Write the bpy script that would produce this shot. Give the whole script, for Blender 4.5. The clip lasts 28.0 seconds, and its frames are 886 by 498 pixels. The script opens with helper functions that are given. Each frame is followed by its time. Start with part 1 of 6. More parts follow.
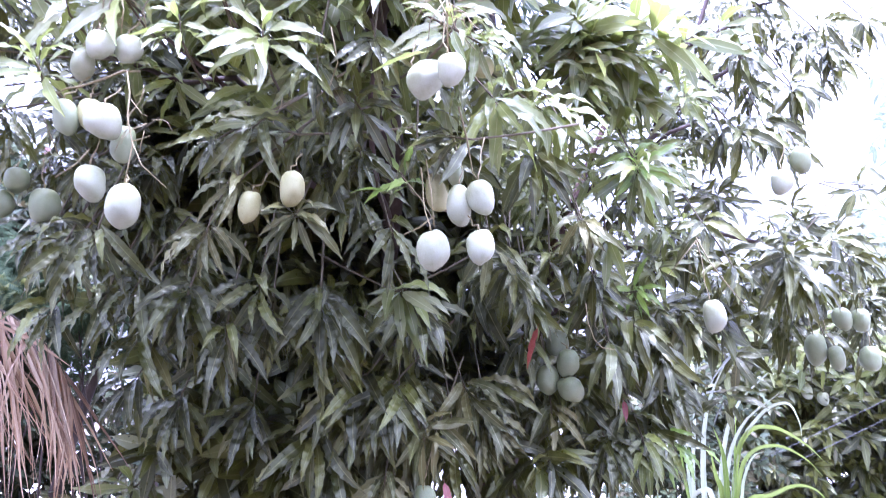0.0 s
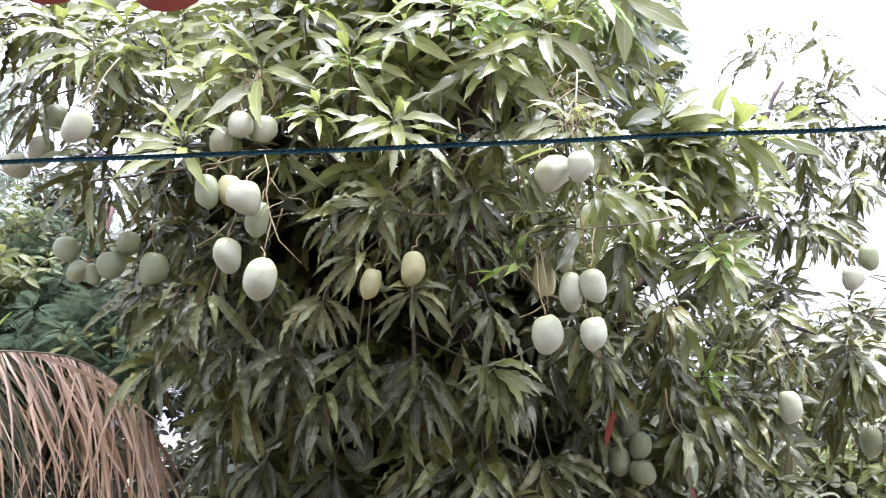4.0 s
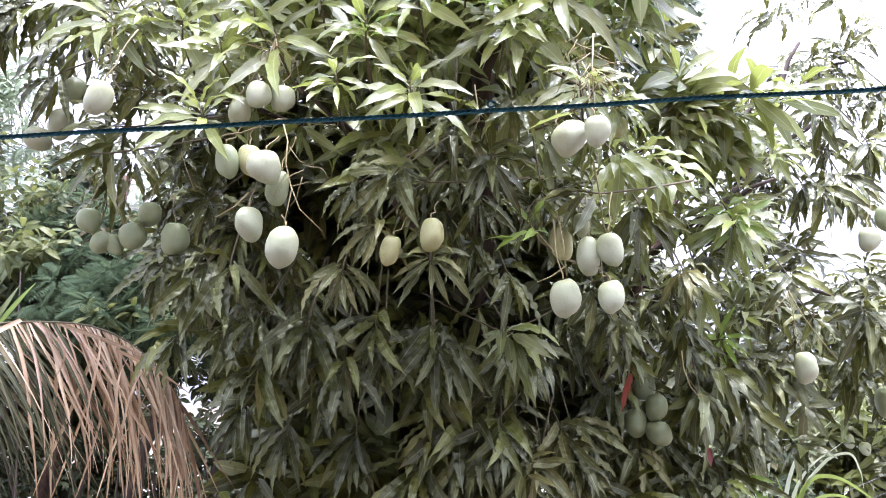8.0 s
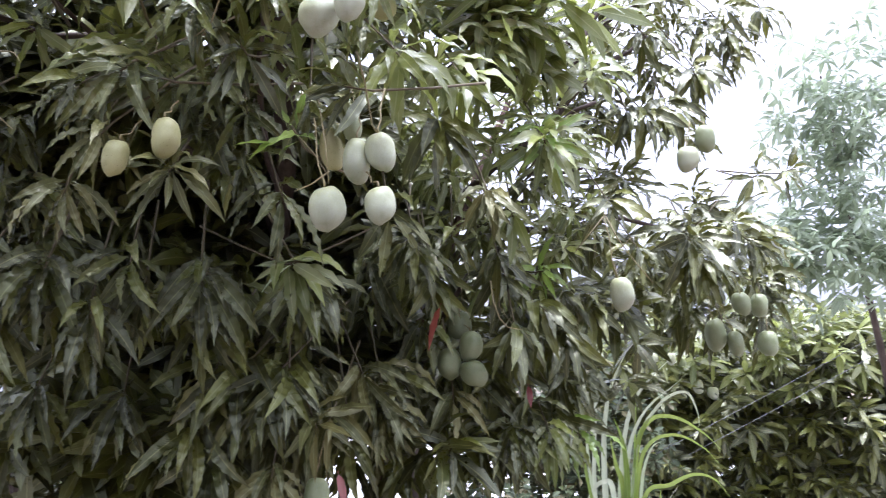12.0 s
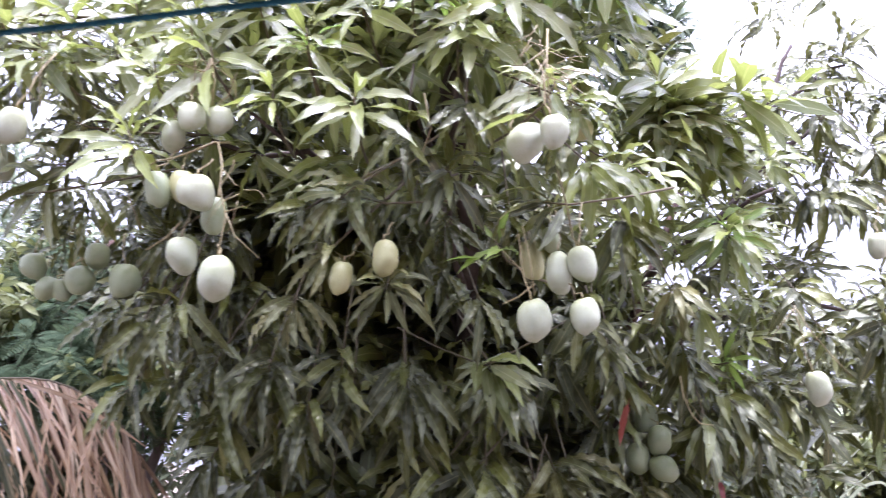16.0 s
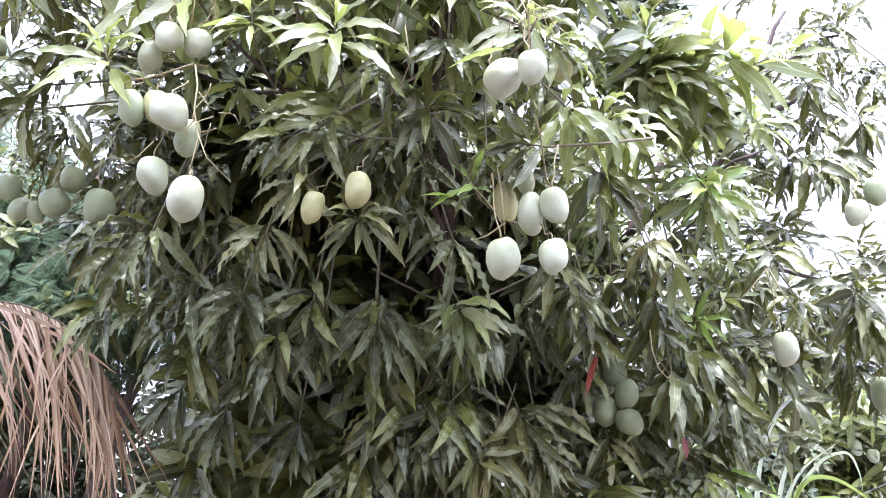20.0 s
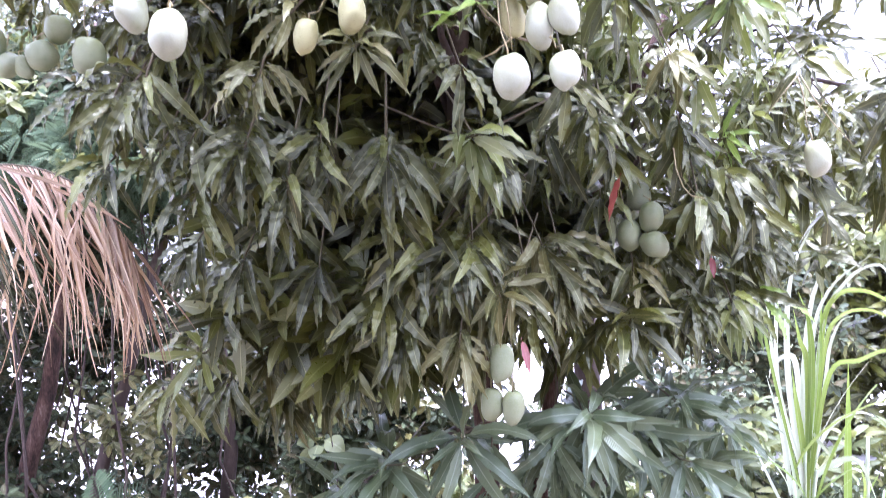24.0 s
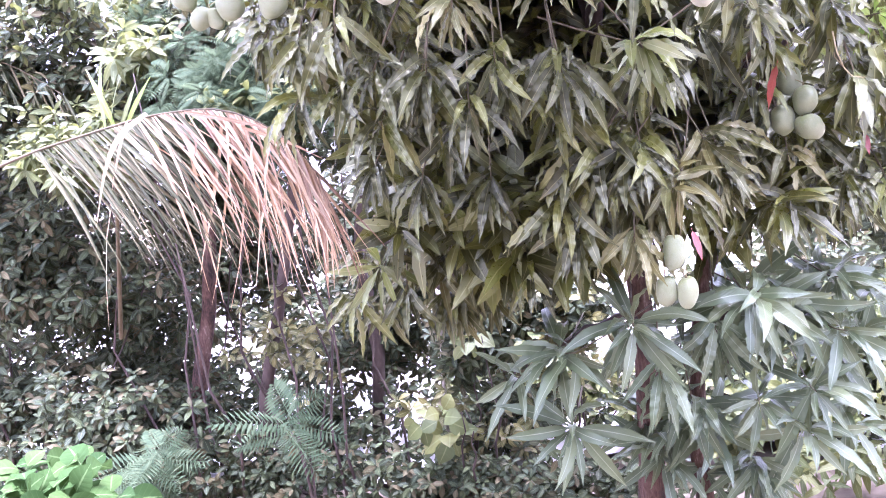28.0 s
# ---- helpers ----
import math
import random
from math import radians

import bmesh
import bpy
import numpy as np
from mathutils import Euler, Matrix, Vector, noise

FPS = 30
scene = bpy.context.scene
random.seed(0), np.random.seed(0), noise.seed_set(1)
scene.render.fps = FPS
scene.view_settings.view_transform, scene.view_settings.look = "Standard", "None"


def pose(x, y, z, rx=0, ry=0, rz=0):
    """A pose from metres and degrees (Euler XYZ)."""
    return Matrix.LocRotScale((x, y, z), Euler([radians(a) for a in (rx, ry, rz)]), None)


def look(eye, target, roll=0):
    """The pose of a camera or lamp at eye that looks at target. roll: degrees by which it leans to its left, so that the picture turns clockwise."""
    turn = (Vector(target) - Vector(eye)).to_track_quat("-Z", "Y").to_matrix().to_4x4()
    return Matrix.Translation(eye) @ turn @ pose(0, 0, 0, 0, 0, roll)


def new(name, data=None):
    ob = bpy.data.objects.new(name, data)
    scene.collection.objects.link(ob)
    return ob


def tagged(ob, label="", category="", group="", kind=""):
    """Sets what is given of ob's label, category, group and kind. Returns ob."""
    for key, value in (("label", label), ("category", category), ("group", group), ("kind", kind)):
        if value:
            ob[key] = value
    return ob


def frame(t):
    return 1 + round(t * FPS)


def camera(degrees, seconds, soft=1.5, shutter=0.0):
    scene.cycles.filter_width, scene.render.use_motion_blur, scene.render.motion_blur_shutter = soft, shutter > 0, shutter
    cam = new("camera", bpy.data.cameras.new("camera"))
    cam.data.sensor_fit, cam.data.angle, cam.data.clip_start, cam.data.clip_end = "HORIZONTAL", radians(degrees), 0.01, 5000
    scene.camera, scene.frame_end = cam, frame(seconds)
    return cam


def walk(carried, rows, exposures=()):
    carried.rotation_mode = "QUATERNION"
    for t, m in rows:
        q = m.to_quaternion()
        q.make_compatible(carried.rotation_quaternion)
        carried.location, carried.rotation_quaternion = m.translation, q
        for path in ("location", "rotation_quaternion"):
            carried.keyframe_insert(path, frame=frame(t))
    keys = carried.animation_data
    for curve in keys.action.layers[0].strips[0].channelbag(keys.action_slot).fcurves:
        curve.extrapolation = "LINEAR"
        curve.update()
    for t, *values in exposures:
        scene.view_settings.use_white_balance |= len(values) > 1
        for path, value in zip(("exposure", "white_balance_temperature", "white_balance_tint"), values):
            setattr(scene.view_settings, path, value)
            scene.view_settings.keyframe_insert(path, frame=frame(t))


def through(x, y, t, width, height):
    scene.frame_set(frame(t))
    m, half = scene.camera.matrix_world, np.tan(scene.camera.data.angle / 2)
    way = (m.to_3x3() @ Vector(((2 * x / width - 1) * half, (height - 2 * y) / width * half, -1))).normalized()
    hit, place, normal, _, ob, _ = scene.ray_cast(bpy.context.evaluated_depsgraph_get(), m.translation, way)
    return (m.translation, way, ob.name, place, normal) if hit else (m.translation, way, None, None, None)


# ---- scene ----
cam = camera(55.9, 28.0, soft=0.9, shutter=0.25)
PATH = [
    (0, (-0.037, -0.014, 1.901), (-0.001, 1.967, 2.178), -0.3),
    (0.5, (-0.05, -0.028, 1.898), (-0.079, 1.933, 2.292), -0.1),
    (1, (-0.046, -0.028, 1.912), (-0.138, 1.933, 2.293), 0.5),
    (1.5, (-0.049, -0.051, 1.899), (-0.215, 1.895, 2.33), 1.5),
    (2, (-0.083, -0.061, 1.893), (-0.328, 1.876, 2.325), 1.7),
    (2.5, (-0.184, -0.067, 1.912), (-0.582, 1.843, 2.352), 1.2),
    (3, (-0.279, -0.085, 1.899), (-0.576, 1.847, 2.32), 2.2),
    (3.5, (-0.314, -0.088, 1.924), (-0.406, 1.865, 2.343), 2.0),
    (4, (-0.322, -0.105, 1.927), (-0.293, 1.849, 2.354), 2.5),
    (4.5, (-0.298, -0.107, 1.918), (-0.17, 1.848, 2.318), 3.2),
    (6.5, (-0.333, -0.124, 1.913), (-0.259, 1.832, 2.324), 1.6),
    (7, (-0.336, -0.135, 1.91), (-0.319, 1.825, 2.306), 2.2),
    (7.5, (-0.338, -0.122, 1.91), (-0.288, 1.842, 2.285), 2.3),
    (8, (-0.338, -0.127, 1.918), (-0.335, 1.842, 2.268), 1.9),
    (8.5, (-0.353, -0.12, 1.921), (-0.393, 1.827, 2.376), 1.6),
    (9, (-0.368, -0.118, 1.948), (-0.473, 1.811, 2.467), 1.8),
    (9.5, (-0.375, -0.118, 1.936), (-0.494, 1.82, 2.417), 2.7),
    (10, (-0.388, -0.095, 1.915), (-0.54, 1.865, 2.284), 3.0),
    (10.5, (-0.319, -0.026, 1.898), (-0.198, 1.942, 2.229), 1.4),
    (11, (-0.159, 0.079, 1.854), (0.1, 2.027, 2.227), -0.4),
    (11.5, (-0.049, 0.157, 1.841), (0.328, 2.089, 2.191), -0.1),
    (12, (-0.032, 0.185, 1.823), (0.251, 2.144, 2.116), -1.0),
    (12.5, (-0.058, 0.171, 1.839), (-0.03, 2.139, 2.195), -0.2),
    (13, (-0.057, 0.159, 1.82), (-0.196, 2.13, 2.13), 0.7),
    (13.5, (-0.045, 0.173, 1.831), (-0.19, 2.14, 2.16), -0.3),
    (15.5, (-0.04, 0.148, 1.87), (0.114, 2.106, 2.248), -0.6),
    (16, (-0.179, 0.074, 1.9), (-0.231, 2.02, 2.358), -0.7),
    (16.5, (-0.293, -0.007, 1.903), (-0.415, 1.951, 2.293), -0.6),
    (17, (-0.351, -0.079, 1.899), (-0.497, 1.878, 2.284), 1.3),
    (17.5, (-0.374, -0.104, 1.899), (-0.483, 1.857, 2.277), 2.9),
    (18, (-0.363, -0.118, 1.902), (-0.425, 1.844, 2.288), 2.7),
    (18.5, (-0.326, -0.104, 1.896), (-0.278, 1.868, 2.224), 3.0),
    (19, (-0.282, -0.049, 1.872), (-0.229, 1.924, 2.196), 3.2),
    (19.5, (-0.211, 0.031, 1.841), (-0.198, 2.0, 2.192), 2.4),
    (20, (-0.129, 0.092, 1.825), (-0.163, 2.055, 2.21), 2.1),
    (20.5, (-0.101, 0.1, 1.821), (-0.219, 2.061, 2.196), 1.5),
    (21, (-0.089, 0.103, 1.816), (-0.249, 2.057, 2.212), 2.3),
    (21.5, (-0.101, 0.111, 1.814), (-0.237, 2.063, 2.228), 3.2),
    (23.5, (-0.124, 0.133, 1.836), (-0.235, 2.117, 2.067), -0.1),
    (24, (-0.091, 0.18, 1.792), (-0.191, 2.178, 1.814), -1.5),
    (24.5, (-0.077, 0.201, 1.769), (-0.17, 2.196, 1.666), -2.6),
    (25, (-0.085, 0.203, 1.755), (-0.218, 2.193, 1.605), -2.8),
    (25.5, (-0.087, 0.206, 1.753), (-0.195, 2.196, 1.595), -2.9),
    (26, (-0.076, 0.212, 1.754), (-0.121, 2.205, 1.587), -2.6),
    (26.5, (-0.098, 0.172, 1.766), (-0.07, 2.167, 1.624), -2.8),
    (27, (-0.193, 0.074, 1.824), (-0.288, 2.067, 1.683), -5.1),
    (27.5, (-0.351, 0.013, 1.847), (-0.641, 1.984, 1.669), -7.0),
    (28, (-0.395, -0.036, 1.849), (-0.677, 1.933, 1.641), -6.8),
]
EXPOSURES = [(0, 2.55, 4680, 46), (1, 2.22, 4720, 45), (2, 1.97, 4970, 45), (3, 1.93, 5350, 31), (8, 1.97, 5350, 27), (9, 1.67, 5350, 27), (10, 1.67, 5350, 27), (11, 1.95, 5290, 25), (12, 1.62, 5290, 27), (13, 2.47, 4990, 34),
             (15.5, 1.87, 5190, 34), (16, 2.0, 5240, 36), (17, 2.02, 5290, 33), (20, 2.35, 5140, 28), (21.5, 2.5, 5140, 29), (23.5, 2.22, 5340, 30), (24.1, 2.97, 4990, 42), (25, 3.22, 4990, 49), (28, 3.52, 5090, 51)]
walk(cam, [(t, look(eye, target, roll)) for t, eye, target, roll in PATH], EXPOSURES)

# ---- light ----
SUN_EL, SUN_AZ = 81.0, 140.0
world = bpy.data.worlds.new("sky")
scene.world = world
world.use_nodes = True
wn, wl = world.node_tree.nodes, world.node_tree.links
wn.clear()
sky = wn.new("ShaderNodeTexSky")
sky.sky_type, sky.sun_disc = "NISHITA", False
sky.sun_elevation, sky.sun_rotation = radians(SUN_EL), radians(SUN_AZ)
sky.air_density, sky.dust_density, sky.ozone_density = 1.0, 4.0, 1.0
pale = wn.new("ShaderNodeHueSaturation")
pale.inputs["Saturation"].default_value = 0.25
cloud = wn.new("ShaderNodeMixRGB")
cloud.inputs[0].default_value = 0.6
cloud.inputs[2].default_value = (8.0, 7.95, 7.7, 1)
bg = wn.new("ShaderNodeBackground")
bg.inputs["Strength"].default_value = 0.06
out = wn.new("ShaderNodeOutputWorld")
wl.new(sky.outputs[0], pale.inputs["Color"])
wl.new(pale.outputs[0], cloud.inputs[1])
# an overcast sky is brighter overhead than at the horizon
up = wn.new("ShaderNodeTexCoord")
sep_up = wn.new("ShaderNodeSeparateXYZ")
wl.new(up.outputs["Generated"], sep_up.inputs[0])
height = wn.new("ShaderNodeMapRange")
height.inputs[1].default_value, height.inputs[2].default_value = 0.05, 1.0
height.inputs[3].default_value, height.inputs[4].default_value = 0.95, 3.5
wl.new(sep_up.outputs[2], height.inputs[0])
grade = wn.new("ShaderNodeVectorMath")
grade.operation = "SCALE"
wl.new(cloud.outputs[0], grade.inputs[0])
wl.new(height.outputs[0], grade.inputs["Scale"])
wl.new(grade.outputs[0], bg.inputs[0])
wl.new(bg.outputs[0], out.inputs[0])

sun = bpy.data.lights.new("sun", "SUN")
sun.energy, sun.angle, sun.color = 3.3, radians(24), (1.0, 0.96, 0.9)
sun_ob = new("sun", sun)
az, el = radians(SUN_AZ), radians(SUN_EL)
sun_dir = Vector((math.sin(az) * math.cos(el), math.cos(az) * math.cos(el), math.sin(el)))
sun_ob.matrix_world = look(sun_dir * 40, (0, 0, 0))


# ---- materials ----
def node(nt, kind, **vals):
    n = nt.nodes.new(kind)
    for key, value in vals.items():
        n.inputs[key.replace("_", " ")].default_value = value
    return n


def ramp(nt, fac, stops):
    n = nt.nodes.new("ShaderNodeValToRGB")
    els = n.color_ramp.elements
    while len(els) < len(stops):
        els.new(0.5)
    for e, (p, c) in zip(els, stops):
        e.position, e.color = p, (*c, 1)
    nt.links.new(fac, n.inputs[0])
    return n.outputs[0]


def blend(nt, fac, a, b, mode="MIX"):
    n = nt.nodes.new("ShaderNodeMixRGB")
    n.blend_type = mode
    for s, v in zip(n.inputs, (fac, a, b)):
        if isinstance(v, bpy.types.NodeSocket):
            nt.links.new(v, s)
        else:
            s.default_value = v if isinstance(v, (int, float)) else (*v, 1)
    return n.outputs[0]


def calc(nt, op, a, b=0.0):
    n = nt.nodes.new("ShaderNodeMath")
    n.operation = op
    for s, v in zip(n.inputs, (a, b)):
        if isinstance(v, bpy.types.NodeSocket):
            nt.links.new(v, s)
        else:
            s.default_value = v
    return n.outputs[0]


def blank(name):
    m = bpy.data.materials.new(name)
    m.use_nodes = True
    nt = m.node_tree
    return m, nt, nt.nodes["Principled BSDF"], nt.nodes["Material Output"]


def chance(nt):
    """A number for each leaf or piece, by object and by island."""
    o = nt.nodes.new("ShaderNodeObjectInfo").outputs["Random"]
    g = nt.nodes.new("ShaderNodeNewGeometry").outputs["Random Per Island"]
    return calc(nt, "FRACT", calc(nt, "ADD", o, g))


def noise_tex(nt, scale, detail=4.0, rough=0.55, coord="Object"):
    tc = nt.nodes.new("ShaderNodeTexCoord")
    n = node(nt, "ShaderNodeTexNoise", Scale=scale, Detail=detail, Roughness=rough)
    nt.links.new(tc.outputs[coord], n.inputs["Vector"])
    return n.outputs["Fac"]


def leaf_material(name, colours, rib, rough=0.33, through=0.2, veins=26.0, spec=0.75, sheen=(1.0, 1.0, 1.0)):
    """Leaf with a pale midrib, side veins and blotches; u runs along the leaf and v across it."""
    m, nt, p, out_node = blank(name)
    tc = nt.nodes.new("ShaderNodeTexCoord")
    sep = nt.nodes.new("ShaderNodeSeparateXYZ")
    nt.links.new(tc.outputs["UV"], sep.inputs[0])
    u, v = sep.outputs[0], sep.outputs[1]
    off = calc(nt, "ABSOLUTE", calc(nt, "SUBTRACT", v, 0.5))
    n = len(colours)
    base = ramp(nt, chance(nt), [((k + 0.5) / n, c) for k, c in enumerate(colours)])
    mott = noise_tex(nt, 30.0, 5.0)
    base = blend(nt, calc(nt, "MULTIPLY", mott, 0.35), base, tuple(0.6 * c for c in colours[0]))
    vein = calc(nt, "SINE", calc(nt, "MULTIPLY", calc(nt, "SUBTRACT", u, calc(nt, "MULTIPLY", off, 0.35)), veins * 6.28))
    vein_m = calc(nt, "MULTIPLY", calc(nt, "GREATER_THAN", vein, 0.9), 0.06)
    base = blend(nt, vein_m, base, rib)
    mid = nt.nodes.new("ShaderNodeMapRange")
    mid.inputs[1].default_value, mid.inputs[2].default_value = 0.055, 0.015
    mid.inputs[3].default_value, mid.inputs[4].default_value = 0.0, 0.5
    nt.links.new(off, mid.inputs[0])
    base = blend(nt, mid.outputs[0], base, rib)
    nt.links.new(base, p.inputs["Base Color"])
    p.inputs["Roughness"].default_value = rough
    p.inputs["Specular IOR Level"].default_value = spec
    # sheen puts a yellow-green cast into the highlights
    p.inputs["Specular Tint"].default_value = (*sheen, 1)
    rr = calc(nt, "ADD", calc(nt, "MULTIPLY", noise_tex(nt, 60.0), 0.3), rough - 0.12)
    nt.links.new(rr, p.inputs["Roughness"])
    bump = node(nt, "ShaderNodeBump", Strength=0.16, Distance=0.002)
    nt.links.new(calc(nt, "ADD", vein, calc(nt, "MULTIPLY", mott, 2.0)), bump.inputs["Height"])
    nt.links.new(bump.outputs[0], p.inputs["Normal"])
    tr = nt.nodes.new("ShaderNodeBsdfTranslucent")
    nt.links.new(blend(nt, 0.6, base, tuple(min(1, 2.2 * c) for c in colours[-1])), tr.inputs[0])
    mix = nt.nodes.new("ShaderNodeMixShader")
    mix.inputs[0].default_value = through
    nt.links.new(p.outputs[0], mix.inputs[1])
    nt.links.new(tr.outputs[0], mix.inputs[2])
    nt.links.new(mix.outputs[0], out_node.inputs[0])
    return m


def solid(name, stops, scale=12.0, rough=0.7, bump=0.3, dist=0.004, stretch=None, spec=0.4):
    """Mottled surface: colours by noise, fine relief."""
    m, nt, p, out_node = blank(name)
    tc = nt.nodes.new("ShaderNodeTexCoord")
    mp = nt.nodes.new("ShaderNodeMapping")
    if stretch:
        mp.inputs["Scale"].default_value = stretch
    nt.links.new(tc.outputs["Object"], mp.inputs[0])
    a = node(nt, "ShaderNodeTexNoise", Scale=scale, Detail=6.0, Roughness=0.6)
    b = node(nt, "ShaderNodeTexNoise", Scale=scale * 7, Detail=4.0, Roughness=0.6)
    nt.links.new(mp.outputs[0], a.inputs["Vector"])
    nt.links.new(mp.outputs[0], b.inputs["Vector"])
    f = calc(nt, "ADD", calc(nt, "MULTIPLY", a.outputs["Fac"], 0.65), calc(nt, "MULTIPLY", b.outputs["Fac"], 0.35))
    col = ramp(nt, f, stops)
    shift = calc(nt, "ADD", calc(nt, "MULTIPLY", chance(nt), 0.3), 0.85)
    hsv = nt.nodes.new("ShaderNodeHueSaturation")
    nt.links.new(col, hsv.inputs["Color"])
    nt.links.new(shift, hsv.inputs["Value"])
    nt.links.new(hsv.outputs[0], p.inputs["Base Color"])
    p.inputs["Roughness"].default_value = rough
    p.inputs["Specular IOR Level"].default_value = spec
    bp = node(nt, "ShaderNodeBump", Strength=bump, Distance=dist)
    nt.links.new(f, bp.inputs["Height"])
    nt.links.new(bp.outputs[0], p.inputs["Normal"])
    return m


# LEAF mixes dark and light leaves with tinted gloss; light contrast put into colour.
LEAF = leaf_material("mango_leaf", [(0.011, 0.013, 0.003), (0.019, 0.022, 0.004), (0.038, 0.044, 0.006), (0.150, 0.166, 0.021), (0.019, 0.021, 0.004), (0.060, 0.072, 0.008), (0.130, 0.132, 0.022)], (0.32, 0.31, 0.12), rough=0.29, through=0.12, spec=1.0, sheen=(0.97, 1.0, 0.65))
# The same leaf again, paler: light from above is put into its colour.
LEAF_LIT = leaf_material("mango_leaf_lit", [(0.085, 0.105, 0.026), (0.150, 0.178, 0.042), (0.220, 0.250, 0.068), (0.265, 0.280, 0.120), (0.110, 0.128, 0.030), (0.265, 0.305, 0.062)], (0.44, 0.45, 0.23), rough=0.33, through=0.22, spec=0.62)
LEAF_YOUNG = leaf_material("mango_leaf_young", [(0.16, 0.24, 0.03), (0.24, 0.33, 0.04), (0.2, 0.3, 0.05)], (0.45, 0.5, 0.2), through=0.35)
LEAF_OLD = leaf_material("mango_leaf_olive", [(0.06, 0.066, 0.02), (0.095, 0.098, 0.028), (0.15, 0.138, 0.04)], (0.36, 0.36, 0.18), through=0.1, spec=0.7, sheen=(1.0, 1.0, 0.66))
LEAF_RED = leaf_material("mango_leaf_red", [(0.24, 0.040, 0.030), (0.31, 0.080, 0.052)], (0.36, 0.13, 0.08), through=0.25)
# The same leaf, paler and cooler: sky light on low shoots put into colour.
LEAF_BLUE = leaf_material("mango_leaf_cool", [(0.066, 0.094, 0.040), (0.095, 0.128, 0.052), (0.135, 0.165, 0.072)], (0.33, 0.37, 0.24), rough=0.36, through=0.14, spec=0.7, sheen=(0.9, 1.0, 0.86))
# Darker and lighter shrub leaves; shade and sunlight are partly put into these colours.
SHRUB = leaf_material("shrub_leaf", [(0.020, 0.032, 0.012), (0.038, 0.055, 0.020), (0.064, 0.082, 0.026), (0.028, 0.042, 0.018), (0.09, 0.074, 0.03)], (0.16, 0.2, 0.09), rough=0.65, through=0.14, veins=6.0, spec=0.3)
SHRUB_LIT = leaf_material("shrub_leaf_lit", [(0.064, 0.084, 0.027), (0.095, 0.118, 0.033), (0.145, 0.155, 0.042)], (0.22, 0.25, 0.10), rough=0.55, through=0.26, veins=6.0, spec=0.35)
FERN = leaf_material("feathery_leaf", [(0.030, 0.051, 0.024), (0.047, 0.075, 0.034), (0.072, 0.098, 0.048)], (0.12, 0.17, 0.085), rough=0.8, through=0.3, veins=2.0, spec=0.15)
# Leaf green paled in the colour itself to stand in for haze and glare.
HAZED_TREE = leaf_material("hazed_tree_leaf", [(0.13, 0.165, 0.10), (0.19, 0.23, 0.14), (0.25, 0.295, 0.18)], (0.38, 0.42, 0.28), through=0.45, veins=4.0)
BROADLEAF = leaf_material("broad_green_leaf", [(0.024, 0.056, 0.013), (0.038, 0.080, 0.018), (0.056, 0.10, 0.024)], (0.18, 0.26, 0.1), rough=0.75, through=0.25, veins=7.0, spec=0.12)
CANE = leaf_material("cane_leaf", [(0.14, 0.225, 0.027), (0.21, 0.31, 0.036), (0.28, 0.36, 0.07)], (0.42, 0.5, 0.26), through=0.35, veins=1.0)
CANE_PALE = leaf_material("cane_leaf_pale", [(0.52, 0.56, 0.42), (0.62, 0.65, 0.52), (0.42, 0.5, 0.28)], (0.66, 0.7, 0.55), through=0.3, veins=1.0)
PALM = leaf_material("palm_leaflet", [(0.024, 0.03, 0.011), (0.04, 0.046, 0.016), (0.06, 0.062, 0.024), (0.19, 0.155, 0.078), (0.035, 0.04, 0.016), (0.10, 0.09, 0.042)], (0.2, 0.18, 0.09), rough=0.6, through=0.12, veins=1.0, spec=0.15)
PALM_DRY = leaf_material("palm_leaflet_dry", [(0.33, 0.200, 0.086), (0.46, 0.305, 0.145), (0.60, 0.46, 0.26), (0.13, 0.072, 0.030), (0.24, 0.135, 0.055)], (0.58, 0.43, 0.26), rough=0.5, through=0.12, veins=1.0)
BARK = solid("bark", [(0.3, (0.03, 0.02, 0.016)), (0.55, (0.07, 0.05, 0.038)), (0.75, (0.13, 0.1, 0.08))], 9.0, 0.85, 0.8, 0.01, (1, 1, 0.3))
BARK_RED = solid("bark_red", [(0.38, (0.028, 0.018, 0.013)), (0.5, (0.095, 0.052, 0.036)), (0.6, (0.16, 0.10, 0.072)), (0.68, (0.30, 0.24, 0.19))], 16.0, 0.9, 1.0, 0.02, (1, 1, 0.3))
BARK_PALE = solid("bark_pale", [(0.3, (0.2, 0.18, 0.14)), (0.6, (0.42, 0.38, 0.32))], 12.0, 0.8, 0.6, 0.006, (1, 1, 0.4))
TWIG = solid("twig", [(0.3, (0.06, 0.05, 0.025)), (0.7, (0.14, 0.11, 0.055))], 30.0, 0.75, 0.4)
STALK = solid("fruit_stalk", [(0.3, (0.17, 0.14, 0.06)), (0.6, (0.27, 0.22, 0.1)), (0.8, (0.3, 0.17, 0.1))], 25.0, 0.6, 0.3)
TILE = solid("clay_tile", [(0.25, (0.14, 0.026, 0.017)), (0.5, (0.23, 0.045, 0.027)), (0.75, (0.30, 0.078, 0.05))], 14.0, 0.75, 0.35, 0.003)
TIMBER = solid("dark_timber", [(0.3, (0.03, 0.018, 0.014)), (0.7, (0.09, 0.05, 0.036))], 10.0, 0.7, 0.5, 0.004, (0.15, 1, 1))
TIMBER_RED = solid("red_timber", [(0.3, (0.2, 0.035, 0.03)), (0.7, (0.32, 0.07, 0.05))], 10.0, 0.65, 0.4, 0.003, (1, 0.2, 1))
